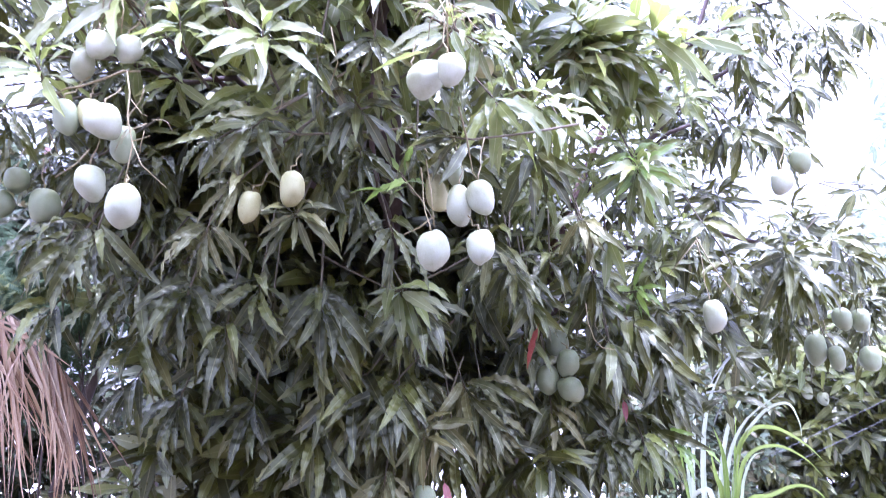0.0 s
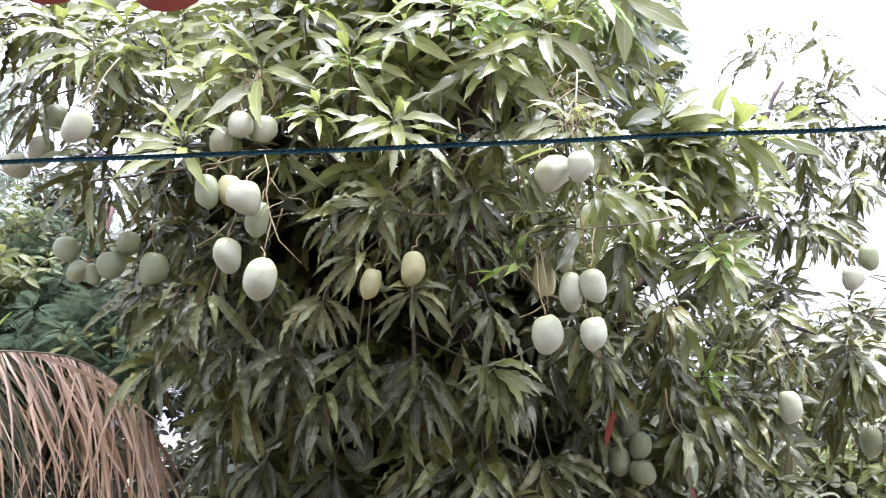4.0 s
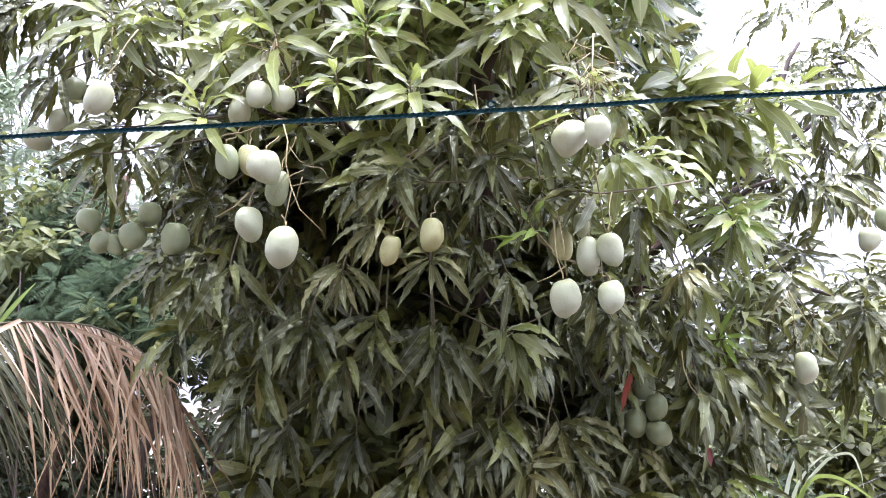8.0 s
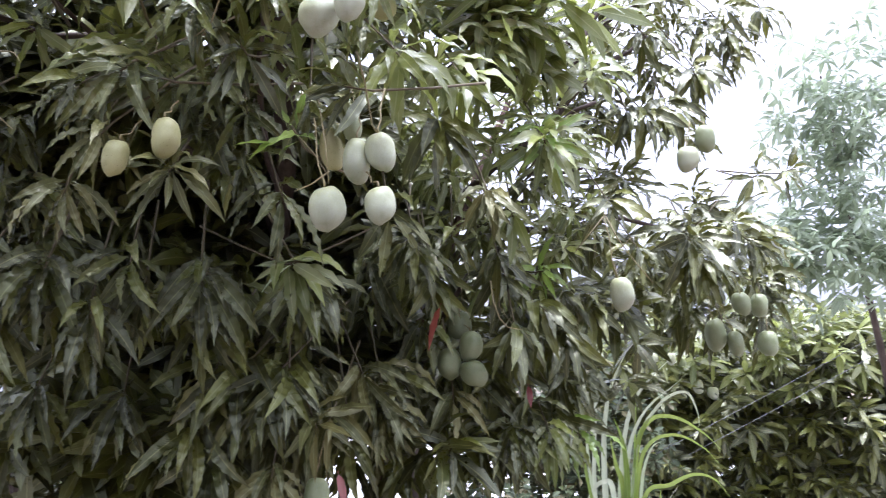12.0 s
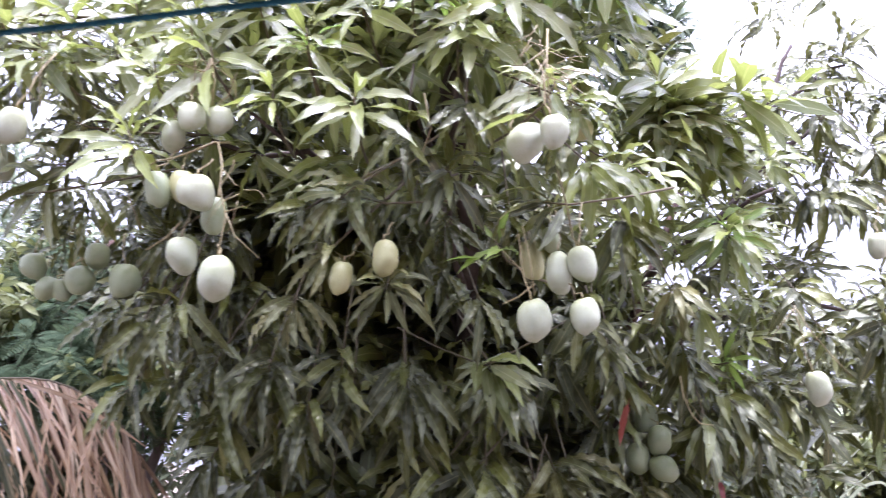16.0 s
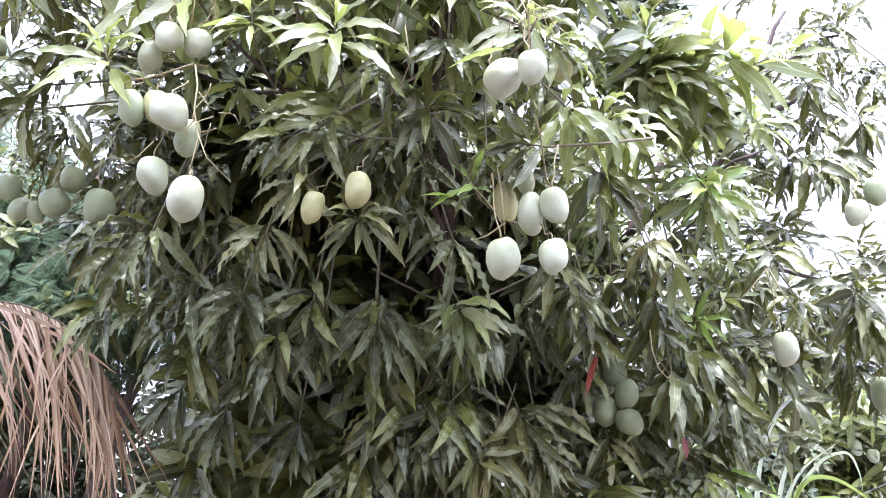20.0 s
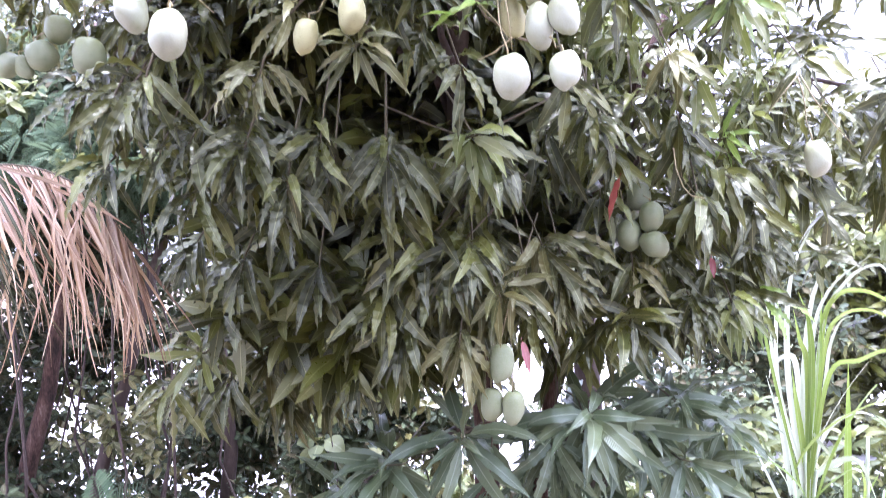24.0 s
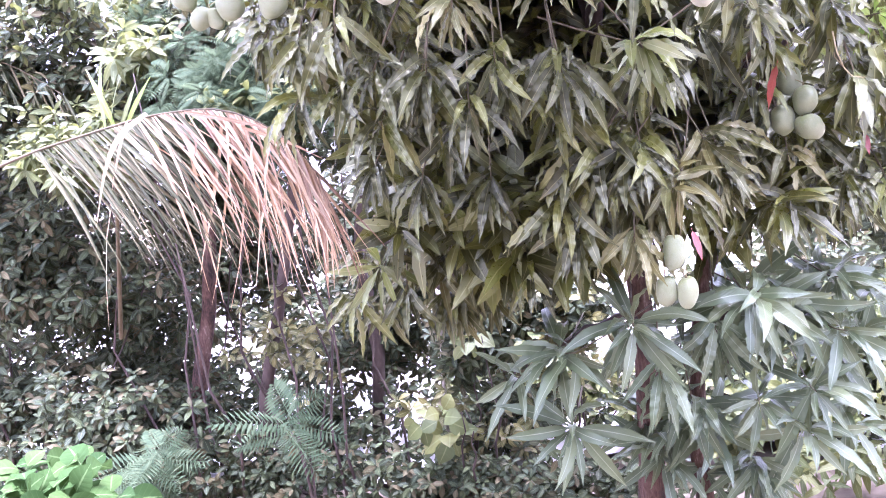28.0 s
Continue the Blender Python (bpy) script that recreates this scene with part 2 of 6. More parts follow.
ROPE = solid("blue_rope", [(0.3, (0.006, 0.06, 0.09)), (0.6, (0.012, 0.12, 0.17)), (0.8, (0.05, 0.2, 0.26))], 260.0, 0.6, 0.5, 0.001)
PLASTER = solid("plaster", [(0.3, (0.24, 0.22, 0.19)), (0.7, (0.34, 0.31, 0.27))], 3.0, 0.9, 0.3)
EARTH = solid("earth", [(0.25, (0.06, 0.045, 0.03)), (0.5, (0.12, 0.095, 0.065)), (0.75, (0.2, 0.17, 0.12))], 1.6, 0.95, 0.6, 0.02)
PAVING = solid("pale_concrete", [(0.25, (0.42, 0.405, 0.375)), (0.5, (0.5, 0.485, 0.455)), (0.75, (0.57, 0.555, 0.53))], 1.2, 0.9, 0.4, 0.01)
WIRE = solid("wire", [(0.3, (0.09, 0.09, 0.09)), (0.7, (0.16, 0.16, 0.16))], 40.0, 0.4, 0.1)


def fruit_material(name, top, body, freckle):
    m, nt, p, out_node = blank(name)
    tc = nt.nodes.new("ShaderNodeTexCoord")
    sep = nt.nodes.new("ShaderNodeSeparateXYZ")
    nt.links.new(tc.outputs["Generated"], sep.inputs[0])
    a = noise_tex(nt, 16.0, 4.0)
    h = calc(nt, "ADD", sep.outputs[2], calc(nt, "MULTIPLY", calc(nt, "SUBTRACT", a, 0.5), 0.7))
    col = ramp(nt, h, [(0.15, body), (0.72, tuple(0.5 * (x + y) for x, y in zip(top, body))), (0.95, top)])
    vor = node(nt, "ShaderNodeTexVoronoi", Scale=230.0)
    nt.links.new(tc.outputs["Object"], vor.inputs["Vector"])
    spot = calc(nt, "MULTIPLY", calc(nt, "LESS_THAN", vor.outputs["Distance"], 0.28), 0.35)
    col = blend(nt, spot, col, tuple(min(1, c * 1.5) for c in body))
    scar = node(nt, "ShaderNodeTexNoise", Scale=34.0, Detail=6.0)
    nt.links.new(tc.outputs["Object"], scar.inputs["Vector"])
    col = blend(nt, calc(nt, "MULTIPLY", calc(nt, "GREATER_THAN", scar.outputs["Fac"], 0.68), freckle), col, (0.10, 0.075, 0.03))
    bloom = node(nt, "ShaderNodeTexNoise", Scale=3.2, Detail=7.0, Roughness=0.68)
    nt.links.new(tc.outputs["Object"], bloom.inputs["Vector"])
    rubbed = nt.nodes.new("ShaderNodeMapRange")
    rubbed.inputs[1].default_value, rubbed.inputs[2].default_value = 0.5, 0.68
    rubbed.inputs[4].default_value = 0.5
    nt.links.new(bloom.outputs["Fac"], rubbed.inputs[0])
    col = blend(nt, rubbed.outputs[0], col, tuple(c * k for c, k in zip(body, (0.66, 0.72, 0.5))))
    nt.links.new(col, p.inputs["Base Color"])
    p.inputs["Roughness"].default_value = 0.5
    p.inputs["Subsurface Weight"].default_value = 0.08
    p.inputs["Subsurface Radius"].default_value = (0.01, 0.012, 0.004)
    bp = node(nt, "ShaderNodeBump", Strength=0.15, Distance=0.002)
    nt.links.new(a, bp.inputs["Height"])
    nt.links.new(bp.outputs[0], p.inputs["Normal"])
    return m


# green is the duller, darker skin, with the leaves' shade put into it
FRUIT = {"pale": fruit_material("mango_skin_pale", (0.31, 0.325, 0.15), (0.35, 0.368, 0.255), 0.35),
         "green": fruit_material("mango_skin_shaded", (0.2, 0.225, 0.09), (0.235, 0.265, 0.15), 0.5),
         "yellow": fruit_material("mango_skin_yellow", (0.29, 0.285, 0.11), (0.34, 0.325, 0.145), 0.9)}


# ---- shapes ----
def part(name, data, material, parent, label=""):
    """Links a mesh as one object under a thing or part (or at top level)."""
    if isinstance(data, bmesh.types.BMesh):
        me = bpy.data.meshes.new(name)
        data.to_mesh(me)
        data.free()
        data = me
    if material and not data.materials:
        data.materials.append(material)
    ob = new(name, data)
    if parent is not None:
        ob.parent = parent
        ob.matrix_parent_inverse = parent.matrix_basis.inverted()
    return tagged(ob, label) if label else ob


def thing(name, place, label, category, group="", kind=""):
    ob = new(name)
    ob.empty_display_size = 0.05
    ob.location = place
    ob.matrix_basis = Matrix.Translation(place)
    return tagged(ob, label, category, group, kind)


class Pile:
    """Gathers vertices, faces and uv of many small pieces into one mesh."""

    def __init__(self):
        self.v, self.f, self.uv, self.n = [], [], [], 0

    def add(self, v, f, uv):
        self.v.append(v)
        self.f.append(f + self.n)
        self.uv.append(uv)
        self.n += len(v)

    def mesh(self, name, material):
        v, f, uv = np.concatenate(self.v), np.concatenate(self.f), np.concatenate(self.uv)
        me = bpy.data.meshes.new(name)
        me.vertices.add(len(v))
        me.vertices.foreach_set("co", v.astype(np.float32).ravel())
        me.loops.add(f.size)
        me.loops.foreach_set("vertex_index", f.astype(np.int32).ravel())
        me.polygons.add(len(f))
        me.polygons.foreach_set("loop_start", np.arange(0, f.size, 4, dtype=np.int32))
        me.polygons.foreach_set("loop_total", np.full(len(f), 4, dtype=np.int32))
        me.polygons.foreach_set("use_smooth", np.ones(len(f), dtype=bool))
        layer = me.uv_layers.new(name="UVMap")
        layer.data.foreach_set("uv", uv[f.ravel()].astype(np.float32).ravel())
        me.update(calc_edges=True)
        me.materials.append(material)
        return me


rng = np.random.default_rng(7)


def blade(start, limp, width=0.2, seg=8, petiole=0.1, wave=0.05, fold=0.22, side=0.0, tip=1.0):
    """A leaf of length 1 that leaves the origin along +x, rising by start degrees, and bends towards the ground."""
    s = np.linspace(0, 1, seg + 1)
    end = start - limp * (start + 85.0)
    ang = np.radians(start + (end - start) * s ** 1.15)
    step = np.diff(s)
    am = 0.5 * (ang[1:] + ang[:-1])
    cx = np.r_[0, np.cumsum(np.cos(am) * step)]
    cz = np.r_[0, np.cumsum(np.sin(am) * step)]
    q = np.clip((s - petiole) / (1 - petiole), 0, 1)
    w = 0.5 * width * np.sin(np.pi * np.clip(q ** 0.84, 0, 1)).clip(0) ** 0.5 * (1 - 0.12 * q * tip) * (1 - q ** 6)
    w = np.where(s < petiole, 0.012, np.maximum(w, 0.006))
    w[0] = 0.014
    nx, nz = -np.sin(ang), np.cos(ang)
    ph, k = rng.uniform(0, 6.28), rng.uniform(4.5, 7.5) if seg > 14 else rng.uniform(2.6, 4.4) if seg > 8 else rng.uniform(1.5, 2.5)
    sway = side * s ** 2
    crimp = [1 + wave * 0.3 * np.sin(k * 6.28 * s * 1.15 + ph * e) for e in (1.0, 0.0, 2.3)]
    rows = []
    for lr, u in ((-1, 0.0), (0, 0.5), (1, 1.0)):
        lift = abs(lr) * fold * w + (lr != 0) * wave * 2.2 * w * np.sin(k * 6.28 * s + ph + (1.7 if lr > 0 else 0))
        rows.append(np.stack([cx + nx * lift, sway + lr * w * crimp[lr + 1], cz + nz * lift], 1))
    v = np.stack(rows, 1).reshape(-1, 3)
    uv = np.stack([np.repeat(s, 3), np.tile([0.0, 0.5, 1.0], seg + 1)], 1)
    f = []
    for i in range(seg):
        for j in range(2):
            a = 3 * i + j
            f.append((a, a + 1, a + 4, a + 3))
    return v, np.array(f), uv


ANGLES = np.array([80, 60, 40, 20, 0, -20, -40, -60, -80])


def leaf_set(limp, spread=0.1, **kw):
    return {int(a): [blade(a + rng.uniform(-6, 6), limp + rng.uniform(-spread, spread), side=rng.uniform(-0.16, 0.16), **kw) for _ in range(4)] for a in ANGLES}


STIFF = leaf_set(0.55, spread=0.2, width=0.172, wave=0.13, seg=12, fold=0.3)
LIMP = leaf_set(0.92, spread=0.18, width=0.158, wave=0.15, seg=24, fold=0.42)
DROOP = leaf_set(0.78, spread=0.2, width=0.195, wave=0.13, seg=13, fold=0.3)
FAR = leaf_set(0.5, width=0.27, seg=4, wave=0.05, fold=0.15)
SMALL = leaf_set(0.35, width=0.46, seg=3, petiole=0.12, wave=0.03)
BROAD = leaf_set(0.5, width=0.75, seg=6, petiole=0.2, wave=0.03, fold=0.12)


def spin_z(v, a):
    c, s = math.cos(a), math.sin(a)
    return np.stack([v[:, 0] * c - v[:, 1] * s, v[:, 0] * s + v[:, 1] * c, v[:, 2]], 1)


def pick(kinds, el):
    a = int(ANGLES[np.argmin(np.abs(ANGLES - el))])
    return kinds[a][rng.integers(len(kinds[a]))]


def axis_of(azim, elev):
    a, e = radians(azim), radians(elev)
    return np.array([math.cos(a) * math.cos(e), math.sin(a) * math.cos(e), math.sin(e)])


def whorl(place, azim, elev, length, count, lo=20.0, hi=105.0, jitter=14.0):
    """Bases, directions and lengths of the leaves of one rosette: azim turns from +x towards +y, elev is its axis above level."""
    ax = axis_of(azim, elev)
    side = np.cross(ax, [0, 0, 1.0]) if abs(ax[2]) < 0.95 else np.array([1.0, 0, 0])
    side /= np.linalg.norm(side)
    top = np.cross(side, ax)
    rows = []
    for k in range(count):
        g = k * 2.399963 + rng.uniform(-0.3, 0.3)
        q = (k + 0.5) / count
        pol = radians(lo + (hi - lo) * q ** 0.8 + rng.uniform(-jitter, jitter))
        d = ax * math.cos(pol) + (side * math.cos(g) + top * math.sin(g)) * math.sin(pol)
        base = np.array(place) - ax * (0.05 * length / 0.2) * q + d * 0.008
        size = length * rng.uniform(0.72, 1.12) * (1.0 - 0.35 * max(0.0, 0.25 - q) / 0.25)
        rows.append((base, math.degrees(math.atan2(d[1], d[0])), math.degrees(math.asin(max(-1, min(1, d[2])))), size))
    return rows


def facing(v, azim):
    """How far a leaf that points to azim rolls about its length to turn its face to the open side, and the slope of its chord."""
    tip = v[-2]
    return math.atan2(tip[2], math.hypot(tip[0], tip[1])), radians(58 * math.cos(radians(azim)) + rng.uniform(-34, 34))


def laid(v, azim, size):
    c, roll = facing(v, azim)
    x, y, z = v[:, 0] * math.cos(c) + v[:, 2] * math.sin(c), v[:, 1], -v[:, 0] * math.sin(c) + v[:, 2] * math.cos(c)
    y, z = y * math.cos(roll) - z * math.sin(roll), y * math.sin(roll) + z * math.cos(roll)
    x, z = x * math.cos(c) - z * math.sin(c), x * math.sin(c) + z * math.cos(c)
    return spin_z(np.stack([x, y, z], 1) * size, radians(azim))


def rosette(pile, place, azim, elev, length, count, kinds, **kw):
    for base, a, e, size in whorl(place, azim, elev, length, count, **kw):
        v, f, uv = pick(kinds, e)
        pile.add(laid(v, a + rng.uniform(-6, 6), size) + base, f, uv)


def tube(points, radii, sides=7):
    """Tapered tube along points, as a bmesh."""
    pts = [Vector(p) for p in points]
    bm = bmesh.new()
    rings = []
    ref = Vector((0.31, 0.83, 0.46))
    for i, p in enumerate(pts):
        d = (pts[min(i + 1, len(pts) - 1)] - pts[max(i - 1, 0)]).normalized()
        a = d.cross(ref).normalized()
        b = d.cross(a)
        r = radii[i] if isinstance(radii, (list, tuple, np.ndarray)) else radii
        rings.append([bm.verts.new(p + (a * math.cos(6.2832 * k / sides) + b * math.sin(6.2832 * k / sides)) * r) for k in range(sides)])
    for r0, r1 in zip(rings, rings[1:]):
        for k in range(sides):
            bm.faces.new((r0[k], r0[(k + 1) % sides], r1[(k + 1) % sides], r1[k])).smooth = True
    bm.faces.new(rings[0])
    bm.faces.new(rings[-1][::-1])
    bmesh.ops.recalc_face_normals(bm, faces=bm.faces[:])
    return bm


def bent(p0, p1, sag=0.0, wob=0.0, n=7):
    """Points from p0 to p1 with a sag and small wobble."""
    p0, p1 = np.array(p0, float), np.array(p1, float)
    d = np.linalg.norm(p1 - p0)
    pts = []
    for s in np.linspace(0, 1, n):
        q = p0 + (p1 - p0) * s
        q[2] -= sag * 4 * s * (1 - s)
        if 0 < s < 1:
            q += rng.uniform(-1, 1, 3) * wob * d
        pts.append(q)
    return pts


def box(x0, x1, y0, y1, z0, z1, bevel=0.0):
    bm = bmesh.new()
    bmesh.ops.create_cube(bm, size=1.0)
    for v in bm.verts:
        v.co = Vector(((x0 + x1) / 2 + v.co.x * (x1 - x0), (y0 + y1) / 2 + v.co.y * (y1 - y0), (z0 + z1) / 2 + v.co.z * (z1 - z0)))
    if bevel:
        bmesh.ops.bevel(bm, geom=bm.edges[:], offset=bevel, segments=2, affect="EDGES")
    return bm


# ---- ground, house and eave ----
def ground_sheet():
    bm = bmesh.new()
    n, half = 60, 90.0
    grid = []
    for i in range(n + 1):
        row = []
        for j in range(n + 1):
            x, y = ((2 * k / n - 1) for k in (i, j))
            x, y = half * x * abs(x), half * y * abs(y)
            z = 0.03 * noise.noise((x * 0.7, y * 0.7, 3)) if math.hypot(x, y) > 1.5 else 0.0
            row.append(bm.verts.new((x, y + 4, z - 0.05)))
        grid.append(row)
    for i in range(n):
        for j in range(n):
            bm.faces.new((grid[i][j], grid[i + 1][j], grid[i + 1][j + 1], grid[i][j + 1])).smooth = True
    return bm


tagged(part("ground", ground_sheet(), EARTH, None), "dark earth and leaf litter of the yard", "ground", kind="structure")
def yard_sheet():
    """A pale sheet over the ground whose near edge wanders."""
    bm = bmesh.new()
    rows = []
    for i in range(61):
        x = -9.0 + 0.3 * i
        edge = 4.75 + 0.35 * noise.noise((x * 0.9, 1.3, 0)) + 0.12 * noise.noise((x * 4.0, 7.3, 0))
        rows.append([bm.verts.new((x, y, 0.0)) for y in (edge, 7.0, 12.0, 30.0)])
    for a, c in zip(rows, rows[1:]):
        for k in range(3):
            bm.faces.new((a[k], c[k], c[k + 1], a[k + 1]))
    return bm


tagged(part("pavement", yard_sheet(), PAVING, None), "pale concrete yard behind the trees", "pavement", kind="structure")
tagged(part("wall_house", box(-4.5, 4.5, -1.75, -1.55, -0.05, 3.4), PLASTER, None), "plain pale plastered house wall behind the veranda", "wall", kind="structure")
tagged(part("floor", box(-4.5, 4.5, -1.55, 0.75, -0.1, 0.06), PLASTER, None), "plain cement veranda floor", "floor", kind="structure")

EAVE_Y, EAVE_Z, PITCH = 1.02, 2.52, math.tan(radians(20))


def half_pipe(length, r0, r1, up, thick=0.011, seg=10, arc=178.0):
    """A tapered barrel tile along +y; up: hollow side down."""
    bm = bmesh.new()
    s = 1 if up else -1
    rings = []
    for y, r in ((0, r0), (length, r1)):
        for rr in (r, r - thick):
            ring = []
            for k in range(seg + 1):
                a = radians(90 - arc / 2 + arc * k / seg)
                ring.append(bm.verts.new((rr * math.cos(a), y, s * rr * math.sin(a))))
            rings.append(ring)
    o0, i0, o1, i1 = rings
    for a, b in ((o0, o1), (i1, i0), (i0, o0), (o1, i1)):
        for k in range(seg):
            bm.faces.new((a[k], a[k + 1], b[k + 1], b[k])).smooth = True
    for k in (0, seg):
        bm.faces.new((o0[k], o1[k], i1[k], i0[k]))
    bmesh.ops.recalc_face_normals(bm, faces=bm.faces[:])
    return bm


roof = tagged(thing("veranda_roof", (0, EAVE_Y, EAVE_Z), "red clay barrel-tile veranda roof on dark timber", "roof"), kind="structure")
pan_bm, cap_bm = bpy.data.meshes.new("pan_tile"), bpy.data.meshes.new("cover_tile")
b = half_pipe(0.46, 0.054, 0.070, False)
b.to_mesh(pan_bm)
b.free()
b = half_pipe(0.46, 0.078, 0.062, True)
b.to_mesh(cap_bm)
b.free()
pan_bm.materials.append(TILE)
cap_bm.materials.append(TILE)
slope = -math.degrees(math.atan(PITCH))


def tile(mesh, x, y, z, turn=0.0):
    t = part("tile", mesh, None, roof)
    t.matrix_basis = Matrix.Translation((x, y, z)) @ pose(0, 0, 0, slope, 0, 0) @ pose(0, 0, 0, 0, 0, 180 + turn)


for k, (x, y) in enumerate(((-1.58, 0.95), (-1.41, 0.96), (-1.235, 0.96), (-1.060, 0.974), (-0.882, 1.003), (-0.716, 1.005), (-0.567, 0.974))):
    tile(pan_bm, x, y, EAVE_Z + 0.022 + (1.0 - y) * PITCH, 2.0 * math.sin(5 * k))
for k in range(17):
    tile(cap_bm, -0.345 + 0.148 * k, 0.885 + 0.012 * math.sin(3 * k), EAVE_Z - 0.02 + 0.004 * math.sin(7 * k), 1.5 * math.sin(4 * k))
for row in range(1, 6):
    for k in range(26):
        x, y = -1.62 + 0.15 * k, 0.98 - 0.40 * row
        tile(pan_bm if k % 2 else cap_bm, x, y, EAVE_Z + 0.06 + 0.40 * row * PITCH)
part("beam", box(-2.6, 2.2, 0.72, 0.795, EAVE_Z - 0.03, EAVE_Z + 0.055, 0.006), TIMBER, roof, "dark stained eave beam")
for x, y1, z0 in ((-0.755, 0.84, 0.0), (-0.375, 0.885, -0.03), (-0.06, 0.85, -0.035), (0.31, 0.85, -0.035), (0.66, 0.85, -0.035), (-1.12, 0.84, 0.0), (-1.5, 0.84, 0.0)):
    part("rafter_end", box(x - 0.018, x + 0.018, 0.797, y1, EAVE_Z + z0, EAVE_Z + 0.05, 0.003), TIMBER_RED, roof, "red painted rafter end")
# Unseen boards, added only to keep light from coming through the roof.
bm = box(-2.6, 2.2, -1.55, 0.7, 0, 0.02)
for v in bm.verts:
    v.co.z += EAVE_Z + 0.04 + (0.70 - v.co.y) * PITCH
part("roof_lining", bm, TIMBER, roof, "dark boards under the tiles, unseen and added to block light")
for x in (-2.55, 2.15):
    part("post", box(x - 0.05, x + 0.05, 0.46, 0.56, 0.06, EAVE_Z + 0.1, 0.008), TIMBER, roof, "dark timber veranda post")


# ---- clothes line ----
def rope_strand(p0, p1, r, phase, turns=330, n=1700):
    d = Vector(p1) - Vector(p0)
    bm = bmesh.new()
    side = d.cross(Vector((0, 0, 1))).normalized()
    up = side.cross(d.normalized())
    prev = None
    for i in range(n + 1):
        q = i / n
        a = 6.2832 * (turns * q + phase)
        c = Vector(p0) + d * q + Vector((0, 0, -0.018 * 4 * q * (1 - q)))
        c += (side * math.cos(a) + up * math.sin(a)) * r * 0.55
        c += up * 0.0012 * noise.noise((q * 40, 1, 2))
        ring = [bm.verts.new(c + (side * math.cos(b) + up * math.sin(b)) * r * 0.62) for b in (0, 2.09, 4.19)]
        if prev:
            for k in range(3):
                bm.faces.new((prev[k], prev[(k + 1) % 3], ring[(k + 1) % 3], ring[k])).smooth = True
        prev = ring
    return bm


line = thing("clothes_line", (-2.55, 0.508, 1.945), "thin twisted dark blue-green rope stretched as a clothes line", "rope")
for k in range(3):
    part("strand", rope_strand((-2.55, 0.508, 1.95), (2.15, 0.468, 2.38), 0.0020, k / 3), ROPE, line)
part("knot", tube([(-0.303 + 0.0035 * math.cos(a), 0.486 + 0.002 * math.sin(2 * a), 2.1415 + 0.0022 * math.sin(a)) for a in np.linspace(0, 9.5, 26)], 0.0009, 6), ROPE, line, "small loose knot")


# ---- the large mango tree ----
tree = thing("mango_tree", (-0.1, 3.4, 0.0), "large leafy mango tree with long drooping dark green leaves", "tree")
BOLE = [(-0.16, 3.45, -0.1), (-0.12, 3.4, 0.5), (-0.1, 3.35, 1.1), (-0.14, 3.42, 1.7), (-0.2, 3.5, 2.3), (-0.3, 3.5, 3.0), (-0.35, 3.4, 3.6)]
part("trunk", tube(BOLE, [0.07, 0.055, 0.045, 0.038, 0.028, 0.02, 0.01], 12), BARK_RED, tree, "reddish brown rough trunk")
part("trunk", tube([(0.12, 3.5, -0.1), (0.08, 3.45, 0.5), (0.1, 3.4, 0.95), (0.2, 3.4, 1.6), (0.4, 3.35, 2.2), (0.7, 3.3, 2.9)], [0.045, 0.036, 0.03, 0.026, 0.022, 0.012], 10), BARK_RED, tree, "slim reddish second stem")
part("limb", tube([(-0.2, 3.35, 2.2), (-0.155, 3.000, 2.627), (-0.183, 2.800, 2.871), (-0.218, 2.720, 3.081), (-0.121, 2.720, 3.349), (-0.168, 2.800, 3.652)], [0.03, 0.04, 0.042, 0.04, 0.034, 0.026], 10), BARK, tree, "dark upright leading limb")
BOUGHS = [((-0.2, 3.35, 2.3), (-0.8, 2.3, 2.85)), ((-0.2, 3.35, 2.2), (-0.2, 2.3, 2.9)), ((-0.3, 3.2, 2.8), (-1.4, 2.6, 2.95)),
         ((-0.14, 3.4, 1.7), (-0.6, 2.75, 2.05)), ((-0.14, 3.4, 1.6), (-1.1, 3.2, 1.55)), ((0.2, 3.4, 1.6), (0.6, 2.95, 2.3)),
         ((0.4, 3.35, 2.2), (0.9, 3.05, 2.55)), ((0.1, 3.4, 0.95), (0.35, 3.15, 1.2)), ((-0.1, 3.35, 1.1), (-0.45, 3.1, 1.1)),
         ((0.7, 3.3, 2.9), (1.5, 3.5, 3.5)), ((0.5, 3.35, 2.4), (1.8, 3.75, 2.35)), ((-0.3, 3.2, 3.0), (-0.5, 2.5, 3.5))]
for p0, p1 in BOUGHS:
    part("limb", tube(bent(p0, p1, -0.06, 0.03, 8), list(np.linspace(0.017, 0.005, 8)), 7), BARK, tree)
for p0, p1 in [((0.62, 3.1, 2.55), (1.25, 3.2, 3.15)), ((0.85, 3.15, 2.8), (1.15, 3.2, 3.45)), ((-1.0, 3.9, 1.25), (-0.45, 3.0, 1.62)), ((0.5, 3.3, 2.5), (0.98, 3.1, 2.82))]:
    part("limb", tube(bent(p0, p1, -0.03, 0.02, 7), list(np.linspace(0.016, 0.007, 7)), 7), BARK, tree)

leaf_cache, loose_leaves = {}, [0]


